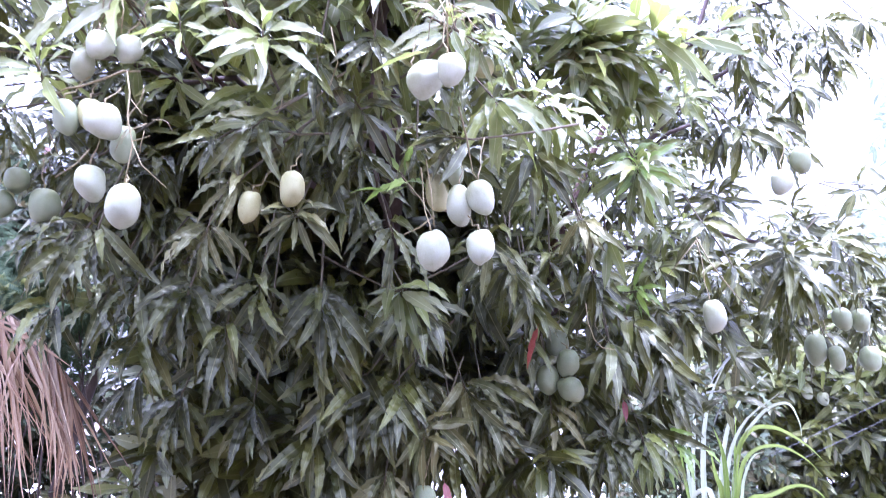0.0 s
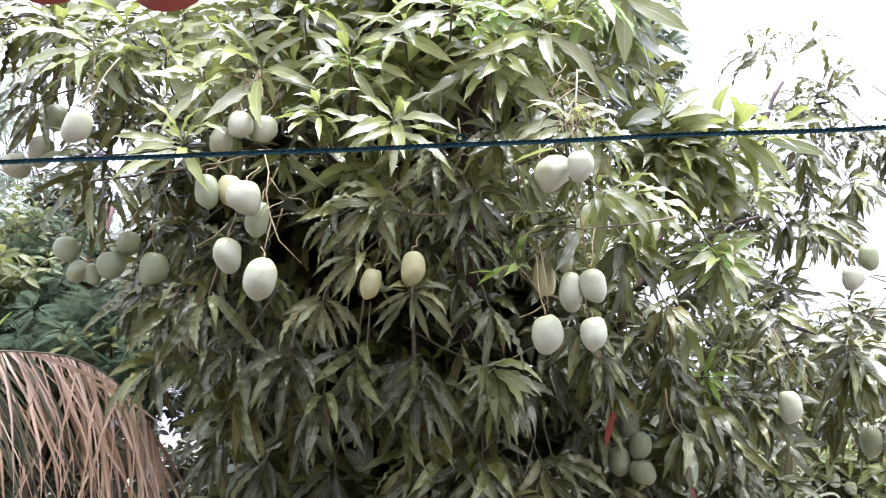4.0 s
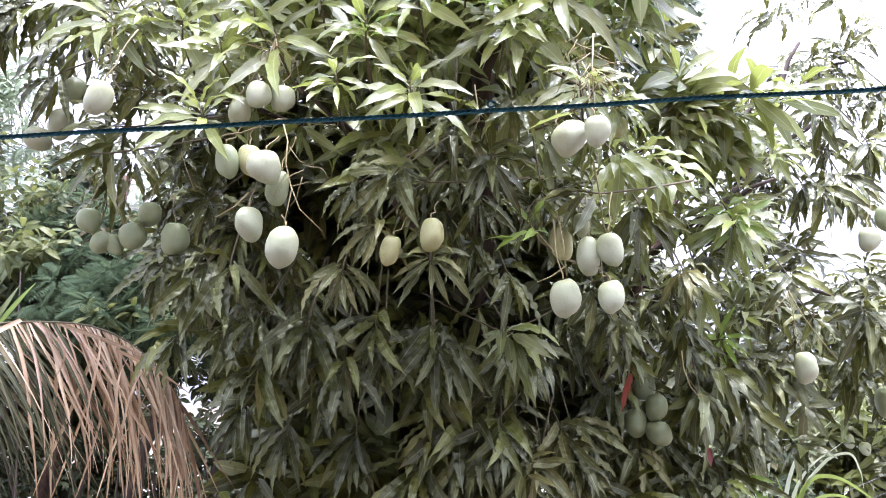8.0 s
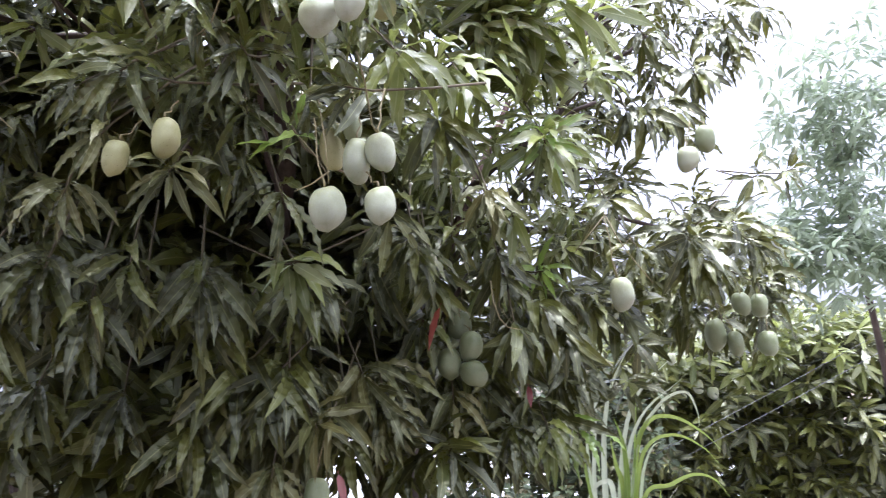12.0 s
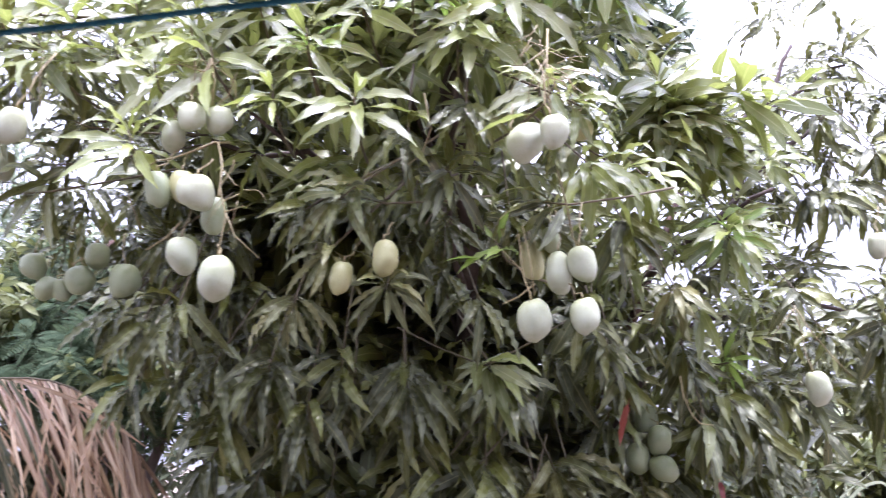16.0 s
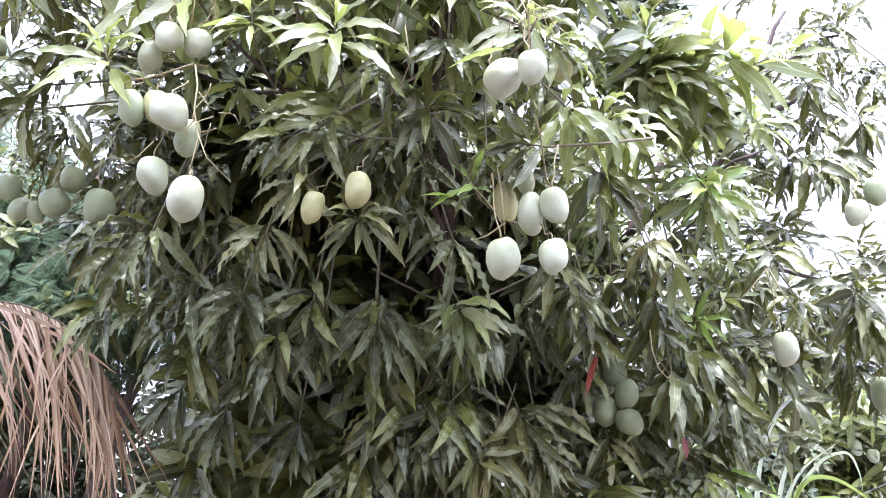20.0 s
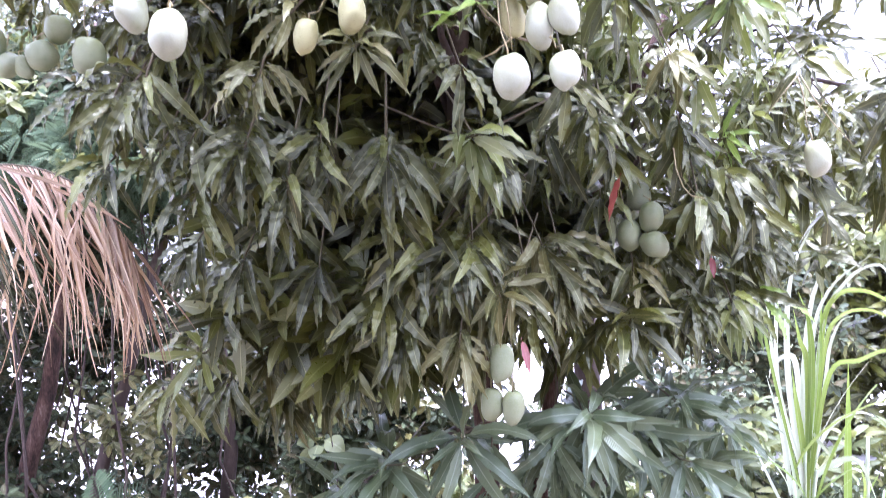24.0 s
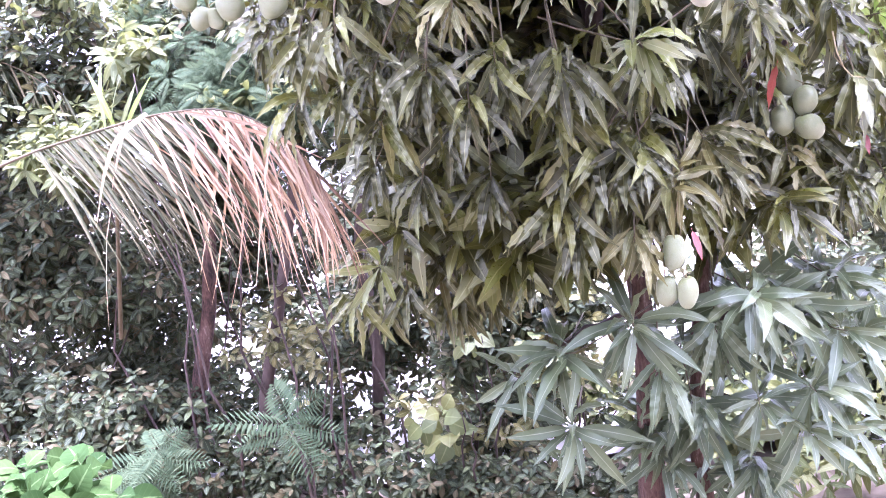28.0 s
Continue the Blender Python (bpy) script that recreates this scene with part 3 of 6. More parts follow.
def sprig(place, azim, elev, length, count, material, kinds, lo=20.0, hi=105.0):
    """One leafy shoot: a twig and its leaves; the foremost shoots have leaves of their own, the others one mesh."""
    ax = axis_of(azim, elev)
    p = np.array(place)
    back = np.array([-0.25 * ax[0], 0.16 - 0.1 * ax[1], 0.10 - 0.12 * ax[2]])
    twig = part("shoot", tube([p + ax * 0.01, p - ax * 0.05, p - ax * 0.08 + back * 0.5, p - ax * 0.08 + back * 1.1], [0.002, 0.0028, 0.0033, 0.0036], 6), TWIG, tree)
    rows = whorl(place, azim, elev, length, count, lo=lo, hi=hi)
    if place[1] < 2.08 and loose_leaves[0] < 300:
        loose_leaves[0] += count
        for base, a, e, size in rows:
            an = int(ANGLES[np.argmin(np.abs(ANGLES - e))])
            k = int(rng.integers(4))
            key = (id(kinds), an, k, material.name)
            if key not in leaf_cache:
                pl = Pile()
                pl.add(*kinds[an][k])
                leaf_cache[key] = pl.mesh("leaf", material)
            ob = part("leaf", leaf_cache[key], None, twig)
            c, roll = facing(kinds[an][k][0], a)
            ob.matrix_basis = Matrix.Translation(base) @ pose(0, 0, 0, 0, 0, a) @ pose(0, 0, 0, 0, -math.degrees(c), 0) @ pose(0, 0, 0, math.degrees(roll), 0, 0) @ pose(0, 0, 0, 0, math.degrees(c), 0) @ Matrix.Scale(size, 4)
            ob.matrix_parent_inverse = Matrix()
    else:
        pl = Pile()
        for base, a, e, size in rows:
            v, f, uv = pick(kinds, e)
            pl.add(laid(v, a + rng.uniform(-6, 6), size) + base, f, uv)
        tagged(part("foliage", pl.mesh("foliage", material), None, twig), kind="stuff")


sprig((0.026, 1.800, 2.677), -60, 40, 0.15, 6, LEAF_LIT, STIFF, 28, 110)
sprig((0.085, 1.850, 2.647), -30, -37, 0.15, 12, LEAF_LIT, LIMP, 12, 88)
sprig((-0.618, 1.860, 2.710), -90, 60, 0.13, 9, LEAF_LIT, STIFF, 28, 110)
sprig((-0.432, 1.900, 2.704), -90, 60, 0.20, 16, LEAF_LIT, STIFF, 28, 110)
sprig((-0.297, 1.900, 3.034), -90, 75.0, 0.20, 15, LEAF_LIT, STIFF, 28, 110)
sprig((-0.000, 1.900, 2.732), -110, 60, 0.15, 12, LEAF_LIT, STIFF, 28, 110)
sprig((-0.962, 1.900, 2.620), -110, 60, 0.18, 14, LEAF_LIT, STIFF, 28, 110)
sprig((-0.048, 1.920, 3.021), -70, 60, 0.22, 15, LEAF_LIT, STIFF, 28, 110)
sprig((-0.795, 1.950, 2.856), -100, 60, 0.22, 12, LEAF_LIT, STIFF, 28, 110)
sprig((-0.560, 1.950, 2.899), -90, 60.0, 0.19, 15, LEAF_LIT, STIFF, 28, 110)
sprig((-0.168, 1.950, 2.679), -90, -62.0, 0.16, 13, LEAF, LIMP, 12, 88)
sprig((-0.425, 1.970, 3.011), -100, 65.0, 0.20, 14, LEAF_LIT, STIFF, 28, 110)
sprig((-0.163, 1.980, 2.941), -90, 60, 0.22, 17, LEAF_LIT, STIFF, 28, 110)
sprig((-0.952, 2.000, 2.835), -100, 60, 0.18, 12, LEAF_LIT, STIFF, 28, 110)
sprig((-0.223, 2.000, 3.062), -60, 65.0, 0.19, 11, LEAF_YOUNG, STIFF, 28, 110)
sprig((-0.070, 2.000, 2.910), -70, -5.0, 0.16, 13, LEAF_LIT, LIMP, 12, 88)
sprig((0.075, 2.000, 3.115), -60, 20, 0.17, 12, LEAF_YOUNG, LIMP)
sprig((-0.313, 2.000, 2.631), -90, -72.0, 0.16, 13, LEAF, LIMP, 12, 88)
sprig((-1.263, 2.020, 2.917), -110, 60, 0.22, 14, LEAF_LIT, STIFF, 28, 110)
sprig((-1.176, 2.020, 2.866), -90, -25.0, 0.15, 13, LEAF_LIT, LIMP, 12, 88)
sprig((-0.699, 2.020, 3.052), -90, 70.0, 0.20, 14, LEAF_LIT, STIFF, 28, 110)
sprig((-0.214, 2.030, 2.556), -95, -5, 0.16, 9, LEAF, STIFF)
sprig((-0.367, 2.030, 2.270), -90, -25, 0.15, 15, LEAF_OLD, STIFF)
sprig((-0.884, 2.040, 2.982), -120, 75.0, 0.22, 13, LEAF_LIT, STIFF, 28, 110)
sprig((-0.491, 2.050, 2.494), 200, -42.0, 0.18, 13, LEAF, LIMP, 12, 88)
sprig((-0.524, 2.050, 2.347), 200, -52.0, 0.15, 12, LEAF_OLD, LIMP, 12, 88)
sprig((-1.082, 2.060, 2.937), -80, 60, 0.20, 13, LEAF_LIT, STIFF, 28, 110)
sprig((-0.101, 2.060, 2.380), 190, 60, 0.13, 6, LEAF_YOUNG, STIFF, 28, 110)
sprig((-1.425, 2.100, 3.034), 180, 60, 0.22, 14, LEAF_LIT, STIFF, 28, 110)
sprig((-0.883, 2.100, 3.148), -100, 75.0, 0.20, 14, LEAF_LIT, STIFF, 28, 110)
sprig((-1.229, 2.100, 3.036), -120, 60, 0.22, 14, LEAF_LIT, STIFF, 28, 110)
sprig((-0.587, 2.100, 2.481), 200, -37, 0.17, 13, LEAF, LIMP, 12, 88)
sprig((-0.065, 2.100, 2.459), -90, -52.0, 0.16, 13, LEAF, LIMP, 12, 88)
sprig((0.151, 2.100, 2.573), -50, -52.0, 0.19, 12, LEAF_LIT, DROOP, 12, 88)
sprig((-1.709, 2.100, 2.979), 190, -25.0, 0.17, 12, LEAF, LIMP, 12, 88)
sprig((-1.071, 2.120, 3.102), -110, 65.0, 0.22, 14, LEAF_LIT, STIFF, 28, 110)
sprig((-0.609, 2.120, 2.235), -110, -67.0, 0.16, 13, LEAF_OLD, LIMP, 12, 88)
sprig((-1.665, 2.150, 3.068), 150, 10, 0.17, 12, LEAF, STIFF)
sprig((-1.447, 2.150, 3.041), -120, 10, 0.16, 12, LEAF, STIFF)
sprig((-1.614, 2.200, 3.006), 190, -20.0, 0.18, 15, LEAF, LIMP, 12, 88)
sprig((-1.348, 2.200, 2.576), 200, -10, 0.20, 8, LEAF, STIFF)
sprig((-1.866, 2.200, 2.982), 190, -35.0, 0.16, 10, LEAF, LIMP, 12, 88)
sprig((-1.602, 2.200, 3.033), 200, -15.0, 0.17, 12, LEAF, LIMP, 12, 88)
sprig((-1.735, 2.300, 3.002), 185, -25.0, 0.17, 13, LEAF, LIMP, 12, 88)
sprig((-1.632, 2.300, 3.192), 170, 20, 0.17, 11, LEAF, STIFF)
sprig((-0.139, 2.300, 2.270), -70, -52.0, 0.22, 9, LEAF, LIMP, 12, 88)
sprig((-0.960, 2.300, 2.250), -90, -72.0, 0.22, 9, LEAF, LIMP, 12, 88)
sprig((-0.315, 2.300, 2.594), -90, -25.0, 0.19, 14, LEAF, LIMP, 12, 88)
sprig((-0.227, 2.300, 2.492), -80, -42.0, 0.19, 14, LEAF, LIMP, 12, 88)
sprig((0.294, 2.350, 2.645), -60, -37, 0.20, 13, LEAF_LIT, DROOP, 12, 88)
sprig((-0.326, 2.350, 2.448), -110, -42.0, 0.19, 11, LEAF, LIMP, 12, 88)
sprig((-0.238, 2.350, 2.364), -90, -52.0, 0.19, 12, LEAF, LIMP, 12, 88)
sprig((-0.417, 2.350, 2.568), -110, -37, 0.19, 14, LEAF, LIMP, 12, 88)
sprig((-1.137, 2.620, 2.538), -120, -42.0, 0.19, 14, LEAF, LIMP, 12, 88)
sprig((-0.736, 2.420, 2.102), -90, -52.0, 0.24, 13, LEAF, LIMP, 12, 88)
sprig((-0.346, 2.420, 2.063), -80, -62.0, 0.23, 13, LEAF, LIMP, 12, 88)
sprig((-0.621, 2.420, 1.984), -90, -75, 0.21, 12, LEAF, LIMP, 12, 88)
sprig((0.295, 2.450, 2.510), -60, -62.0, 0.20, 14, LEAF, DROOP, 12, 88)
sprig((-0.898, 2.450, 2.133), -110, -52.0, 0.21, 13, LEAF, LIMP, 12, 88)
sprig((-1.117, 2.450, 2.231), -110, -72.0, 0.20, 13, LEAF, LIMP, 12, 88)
sprig((-1.224, 2.650, 2.367), -120, -72.0, 0.18, 11, LEAF, LIMP, 12, 88)
sprig((-0.534, 2.450, 2.109), -90, -72.0, 0.21, 13, LEAF, LIMP, 12, 88)
sprig((-0.756, 2.460, 2.086), -100, -62.0, 0.21, 13, LEAF, LIMP, 12, 88)
sprig((-2.033, 2.500, 3.227), 190, -25.0, 0.17, 12, LEAF, LIMP, 12, 88)
sprig((0.437, 2.500, 2.336), -90, -37, 0.15, 11, LEAF_OLD, DROOP, 12, 88)
sprig((-1.169, 2.500, 2.061), -120, -52.0, 0.20, 13, LEAF, LIMP, 12, 88)
sprig((-1.091, 2.500, 2.288), -110, -52.0, 0.20, 12, LEAF, LIMP, 12, 88)
sprig((-0.904, 2.500, 1.975), -130, -67.0, 0.21, 13, LEAF, LIMP, 12, 88)
sprig((-1.009, 2.500, 2.090), -120, -72.0, 0.20, 12, LEAF, LIMP, 12, 88)
sprig((-1.112, 2.500, 2.220), -120, -72.0, 0.22, 9, LEAF_OLD, LIMP, 12, 88)
sprig((-0.504, 2.500, 2.031), -80, -75, 0.20, 13, LEAF, LIMP, 12, 88)
sprig((-0.359, 2.500, 2.100), -80, -72.0, 0.20, 13, LEAF, LIMP, 12, 88)
sprig((-0.069, 2.500, 2.053), -50, -52.0, 0.21, 12, LEAF, LIMP, 12, 88)
sprig((0.152, 2.500, 2.267), -90, -37, 0.17, 9, LEAF, DROOP, 12, 88)
sprig((-1.991, 2.520, 3.097), 190, -25.0, 0.15, 10, LEAF, LIMP, 12, 88)
sprig((0.639, 2.600, 2.515), -90, -47.0, 0.18, 12, LEAF_LIT, DROOP, 12, 88)
sprig((0.236, 2.600, 2.193), -90, -37, 0.18, 9, LEAF, DROOP, 12, 88)
sprig((0.446, 2.600, 2.896), -60, 60, 0.19, 13, LEAF_LIT, STIFF, 28, 110)
sprig((-1.268, 2.600, 2.297), -120, -52.0, 0.20, 12, LEAF, LIMP, 12, 88)
sprig((-0.128, 2.600, 1.798), -90, -72.0, 0.21, 13, LEAF, LIMP, 12, 88)
sprig((-0.052, 2.600, 1.682), -70, -40, 0.18, 10, LEAF_OLD, STIFF)
sprig((-0.172, 2.600, 1.540), -110, -72.0, 0.20, 12, LEAF_OLD, LIMP, 12, 88)
sprig((0.301, 2.600, 2.725), -90, -20, 0.15, 12, LEAF_LIT, STIFF)
sprig((0.645, 2.620, 2.539), -90, 60, 0.16, 9, LEAF_YOUNG, STIFF)
sprig((-0.257, 2.620, 1.845), -140, -42.0, 0.28, 16, LEAF, LIMP, 12, 88)
sprig((0.215, 2.650, 2.210), -100, -42.0, 0.19, 9, LEAF, DROOP, 12, 88)
sprig((-0.403, 2.660, 1.662), -150, -47.0, 0.24, 14, LEAF, LIMP, 12, 88)
sprig((0.553, 2.700, 2.308), -100, -37, 0.16, 9, LEAF_LIT, DROOP, 12, 88)
sprig((-0.344, 2.700, 1.573), -130, -62.0, 0.23, 13, LEAF, LIMP, 12, 88)
sprig((0.360, 2.700, 2.236), -100, -37, 0.16, 11, LEAF, DROOP, 12, 88)
sprig((0.091, 2.750, 1.807), -50, -62.0, 0.22, 9, LEAF_OLD, LIMP, 12, 88)
sprig((0.410, 2.750, 2.557), -100, 0, 0.15, 12, LEAF_LIT, STIFF)
sprig((0.618, 2.800, 2.839), -70, 60, 0.19, 14, LEAF_LIT, STIFF, 28, 110)
sprig((0.053, 2.800, 1.618), -70, -72.0, 0.22, 9, LEAF, LIMP, 12, 88)
sprig((0.479, 2.800, 2.746), -100, 0, 0.16, 12, LEAF_LIT, STIFF)
sprig((0.300, 2.800, 2.106), -90, -52.0, 0.19, 9, LEAF, DROOP, 12, 88)
sprig((0.318, 2.850, 2.128), -90, -52.0, 0.20, 12, LEAF, DROOP, 12, 88)
sprig((0.533, 2.850, 2.205), -90, -52.0, 0.16, 11, LEAF, DROOP, 12, 88)
sprig((0.898, 2.900, 2.873), -70, 60, 0.19, 14, LEAF_LIT, STIFF, 28, 110)
sprig((-0.521, 2.900, 1.416), -110, -72.0, 0.20, 12, LEAF, LIMP, 12, 88)
sprig((0.553, 2.900, 2.140), -80, -52.0, 0.20, 11, LEAF, DROOP, 12, 88)
sprig((0.945, 2.900, 2.390), -90, -37, 0.17, 11, LEAF, DROOP, 12, 88)
sprig((0.602, 2.900, 2.928), -100, 20, 0.16, 12, LEAF_LIT, STIFF)
sprig((0.648, 2.900, 2.446), -90, -37, 0.15, 11, LEAF, DROOP, 12, 88)
sprig((0.334, 2.950, 1.576), -90, 0, 0.27, 13, LEAF, STIFF)
sprig((0.393, 2.950, 1.724), -90, -75, 0.20, 10, LEAF_OLD, LIMP, 12, 88)
sprig((0.292, 2.950, 1.965), -100, -72.0, 0.22, 8, LEAF, DROOP, 12, 88)
sprig((0.710, 2.950, 2.161), -60, 0, 0.14, 11, LEAF_YOUNG, STIFF)
sprig((0.247, 3.000, 1.524), -120, -42.0, 0.21, 10, LEAF, LIMP, 12, 88)
sprig((-0.457, 3.000, 1.098), -110, 10, 0.29, 14, LEAF_BLUE, STIFF)
sprig((-0.432, 3.000, 0.811), -100, 15, 0.28, 13, LEAF_BLUE, STIFF)
sprig((0.617, 3.000, 1.934), -90, -62.0, 0.20, 16, LEAF, DROOP, 12, 88)
sprig((0.735, 3.000, 1.964), -70, -37, 0.20, 16, LEAF, DROOP, 12, 88)
sprig((-1.081, 3.000, 1.484), -100, 0, 0.20, 13, LEAF_LIT, STIFF)
sprig((-1.191, 3.000, 1.351), -110, -62.0, 0.22, 9, LEAF, LIMP, 12, 88)
sprig((0.658, 3.000, 2.010), -60, -52.0, 0.20, 12, LEAF, DROOP, 12, 88)
sprig((0.808, 3.000, 2.247), -90, -20, 0.15, 11, LEAF_LIT, STIFF)
sprig((-0.184, 3.050, 1.157), -90, -15, 0.28, 13, LEAF_BLUE, STIFF)
sprig((0.127, 3.080, 1.110), -110, -72.0, 0.26, 13, LEAF_BLUE, LIMP, 12, 88)
sprig((0.256, 3.100, 1.240), -90, 20, 0.32, 14, LEAF_BLUE, STIFF)
sprig((-0.637, 3.100, 0.988), -140, 0, 0.24, 9, LEAF_BLUE, STIFF)
sprig((0.757, 3.100, 1.591), -60, -72.0, 0.20, 16, LEAF_LIT, LIMP, 12, 88)
sprig((0.529, 3.100, 1.582), -80, -72.0, 0.22, 11, LEAF, LIMP, 12, 88)
sprig((-1.001, 3.100, 1.368), -90, -72.0, 0.22, 10, LEAF, LIMP, 12, 88)
sprig((0.871, 3.100, 3.108), -100, 30, 0.16, 12, LEAF, STIFF)
sprig((1.117, 3.100, 2.263), -90, -37, 0.16, 11, LEAF, DROOP, 12, 88)
sprig((0.432, 3.150, 1.185), -40, 0, 0.30, 9, LEAF_BLUE, STIFF)
sprig((0.481, 3.150, 0.838), -90, 0, 0.27, 12, LEAF_BLUE, STIFF)
sprig((0.601, 3.200, 1.251), -70, 0, 0.25, 11, LEAF_BLUE, STIFF)
sprig((0.616, 3.200, 1.046), -60, 0, 0.27, 12, LEAF_BLUE, STIFF)
sprig((0.287, 3.200, 0.787), -100, -10, 0.25, 11, LEAF_BLUE, STIFF)
sprig((0.043, 3.200, 0.793), -90, -42.0, 0.23, 13, LEAF_BLUE, LIMP, 12, 88)
sprig((0.883, 3.200, 1.601), -50, -60, 0.20, 13, LEAF_YOUNG, LIMP)
sprig((-0.846, 3.200, 1.306), -90, -72.0, 0.20, 15, LEAF, LIMP, 12, 88)
sprig((1.034, 3.200, 3.018), -90, 20, 0.17, 12, LEAF, STIFF)
sprig((1.139, 3.200, 2.814), -100, -45.0, 0.17, 15, LEAF, DROOP, 12, 88)
sprig((1.414, 3.250, 2.377), 190, -37, 0.19, 14, LEAF, DROOP, 12, 88)
sprig((-0.698, 3.300, 1.284), -80, -72.0, 0.20, 14, LEAF_OLD, LIMP, 12, 88)
sprig((1.607, 3.300, 2.411), -100, 0, 0.21, 15, LEAF, STIFF)
sprig((1.244, 3.300, 3.185), -80, -25.0, 0.18, 15, LEAF, DROOP, 12, 88)
sprig((1.478, 3.300, 3.024), -80, -65.0, 0.19, 15, LEAF, DROOP, 12, 88)
sprig((1.347, 3.300, 2.876), -90, -65.0, 0.19, 15, LEAF, DROOP, 12, 88)
sprig((1.701, 3.350, 2.327), -60, -42.0, 0.21, 14, LEAF, DROOP, 12, 88)
sprig((1.572, 3.400, 2.240), -110, -75, 0.21, 13, LEAF, DROOP, 12, 88)
sprig((1.720, 3.450, 3.269), -70, -65.0, 0.19, 15, LEAF, DROOP, 12, 88)
sprig((1.832, 3.500, 2.649), -90, 0, 0.17, 11, LEAF, STIFF)
sprig((1.916, 3.500, 3.405), -60, -65.0, 0.19, 14, LEAF, DROOP, 12, 88)
sprig((1.851, 3.600, 2.191), -70, -20, 0.17, 12, LEAF, STIFF)
sprig((2.114, 3.700, 2.729), -60, 10, 0.17, 12, LEAF, STIFF)
sprig((1.729, 3.700, 2.000), -90, -75, 0.19, 14, LEAF, DROOP, 12, 88)
sprig((0.666, 2.700, 2.569), -90, 50, 0.20, 18, LEAF_LIT, STIFF, 30, 112)
sprig((0.654, 2.720, 2.599), -90, 70, 0.17, 8, LEAF_YOUNG, STIFF, 45, 95)
sprig((1.148, 3.200, 3.269), -90, 55, 0.22, 15, LEAF_LIT, STIFF, 30, 105)
sprig((1.211, 3.150, 3.109), -80, -50, 0.20, 12, LEAF, DROOP, 12, 88)
sprig((1.195, 3.150, 2.786), -70, -55, 0.21, 13, LEAF, DROOP, 12, 88)
sprig((1.511, 3.500, 3.561), -80, -10, 0.19, 13, LEAF, STIFF)
sprig((1.680, 3.600, 3.399), -90, -20, 0.19, 13, LEAF, DROOP, 12, 88)
sprig((1.565, 3.500, 3.096), -90, -40, 0.20, 13, LEAF, DROOP, 12, 88)
sprig((0.917, 3.000, 2.949), -100, -25, 0.20, 12, LEAF_LIT, DROOP, 12, 88)
sprig((0.486, 2.600, 2.811), -80, 25, 0.17, 12, LEAF_LIT, STIFF, 28, 105)
sprig((0.359, 2.400, 2.625), -80, -45, 0.17, 11, LEAF_LIT, DROOP, 12, 88)
sprig((1.315, 3.100, 2.301), -120, -15, 0.27, 18, LEAF, STIFF, 15, 95)
sprig((1.367, 3.150, 2.227), -100, -55, 0.22, 18, LEAF, DROOP, 12, 80)
sprig((0.457, 2.600, 2.322), -90, -40, 0.13, 8, LEAF_OLD, DROOP, 12, 88)
sprig((0.688, 2.850, 2.020), -40, -40, 0.22, 9, LEAF, DROOP, 12, 80)
sprig((0.572, 2.800, 1.942), -90, -75, 0.20, 9, LEAF, DROOP, 12, 60)
sprig((0.791, 2.950, 1.936), -60, -65, 0.20, 12, LEAF, DROOP, 12, 70)
sprig((-0.103, 2.450, 2.115), -32, -12, 0.22, 10, LEAF_LIT, DROOP, 8, 58)
sprig((-0.138, 2.470, 2.121), 215, -15, 0.12, 3, LEAF_LIT, STIFF, 8, 50)
sprig((-0.222, 2.050, 2.577), -90, 35, 0.17, 10, LEAF, STIFF, 35, 112)
sprig((-0.425, 2.120, 2.516), 188, 12, 0.24, 11, LEAF, STIFF, 8, 50)
sprig((0.027, 2.020, 2.468), 185, 5, 0.17, 8, LEAF, STIFF, 8, 55)
sprig((0.035, 1.950, 2.591), -90, -75, 0.14, 4, LEAF, LIMP, 8, 40)
sprig((-0.179, 2.620, 1.814), 205, -42, 0.24, 16, LEAF, LIMP, 10, 70)
sprig((-0.252, 2.680, 1.745), 210, -55, 0.23, 13, LEAF, LIMP, 10, 70)
sprig((-0.347, 2.660, 1.816), 230, -62, 0.22, 13, LEAF, LIMP, 10, 70)
sprig((-0.012, 2.660, 1.700), -110, -35, 0.17, 14, LEAF_OLD, STIFF, 20, 100)
sprig((-0.113, 2.720, 1.499), 215, -60, 0.20, 9, LEAF_OLD, LIMP, 10, 70)
sprig((0.381, 2.920, 1.588), -90, 25, 0.21, 15, LEAF, STIFF, 30, 105)
sprig((0.163, 2.850, 1.723), -80, -55, 0.20, 13, LEAF, LIMP, 10, 75)
sprig((0.611, 3.050, 1.604), -60, -60, 0.20, 13, LEAF, LIMP, 10, 75)
sprig((-0.834, 2.700, 1.774), 230, -72, 0.21, 13, LEAF, LIMP, 10, 65)
sprig((-0.605, 2.750, 1.744), -90, -78, 0.21, 13, LEAF, LIMP, 10, 65)
sprig((-1.004, 2.750, 1.834), 215, -62, 0.21, 13, LEAF, LIMP, 10, 70)
sprig((0.222, 2.820, 1.286), -90, 30, 0.25, 12, LEAF_BLUE, DROOP, 25, 100)
sprig((-0.182, 2.850, 1.206), -95, 0, 0.28, 12, LEAF_BLUE, STIFF, 20, 95)
sprig((-0.436, 2.950, 1.108), 190, 0, 0.26, 9, LEAF_BLUE, STIFF, 15, 80)
sprig((-0.100, 2.900, 1.013), -100, -60, 0.28, 9, LEAF_BLUE, LIMP, 10, 60)
sprig((-1.692, 2.300, 3.090), 190, -20, 0.20, 12, LEAF, LIMP, 12, 88)
sprig((-1.786, 2.350, 3.052), 200, -35, 0.20, 9, LEAF, LIMP, 12, 80)
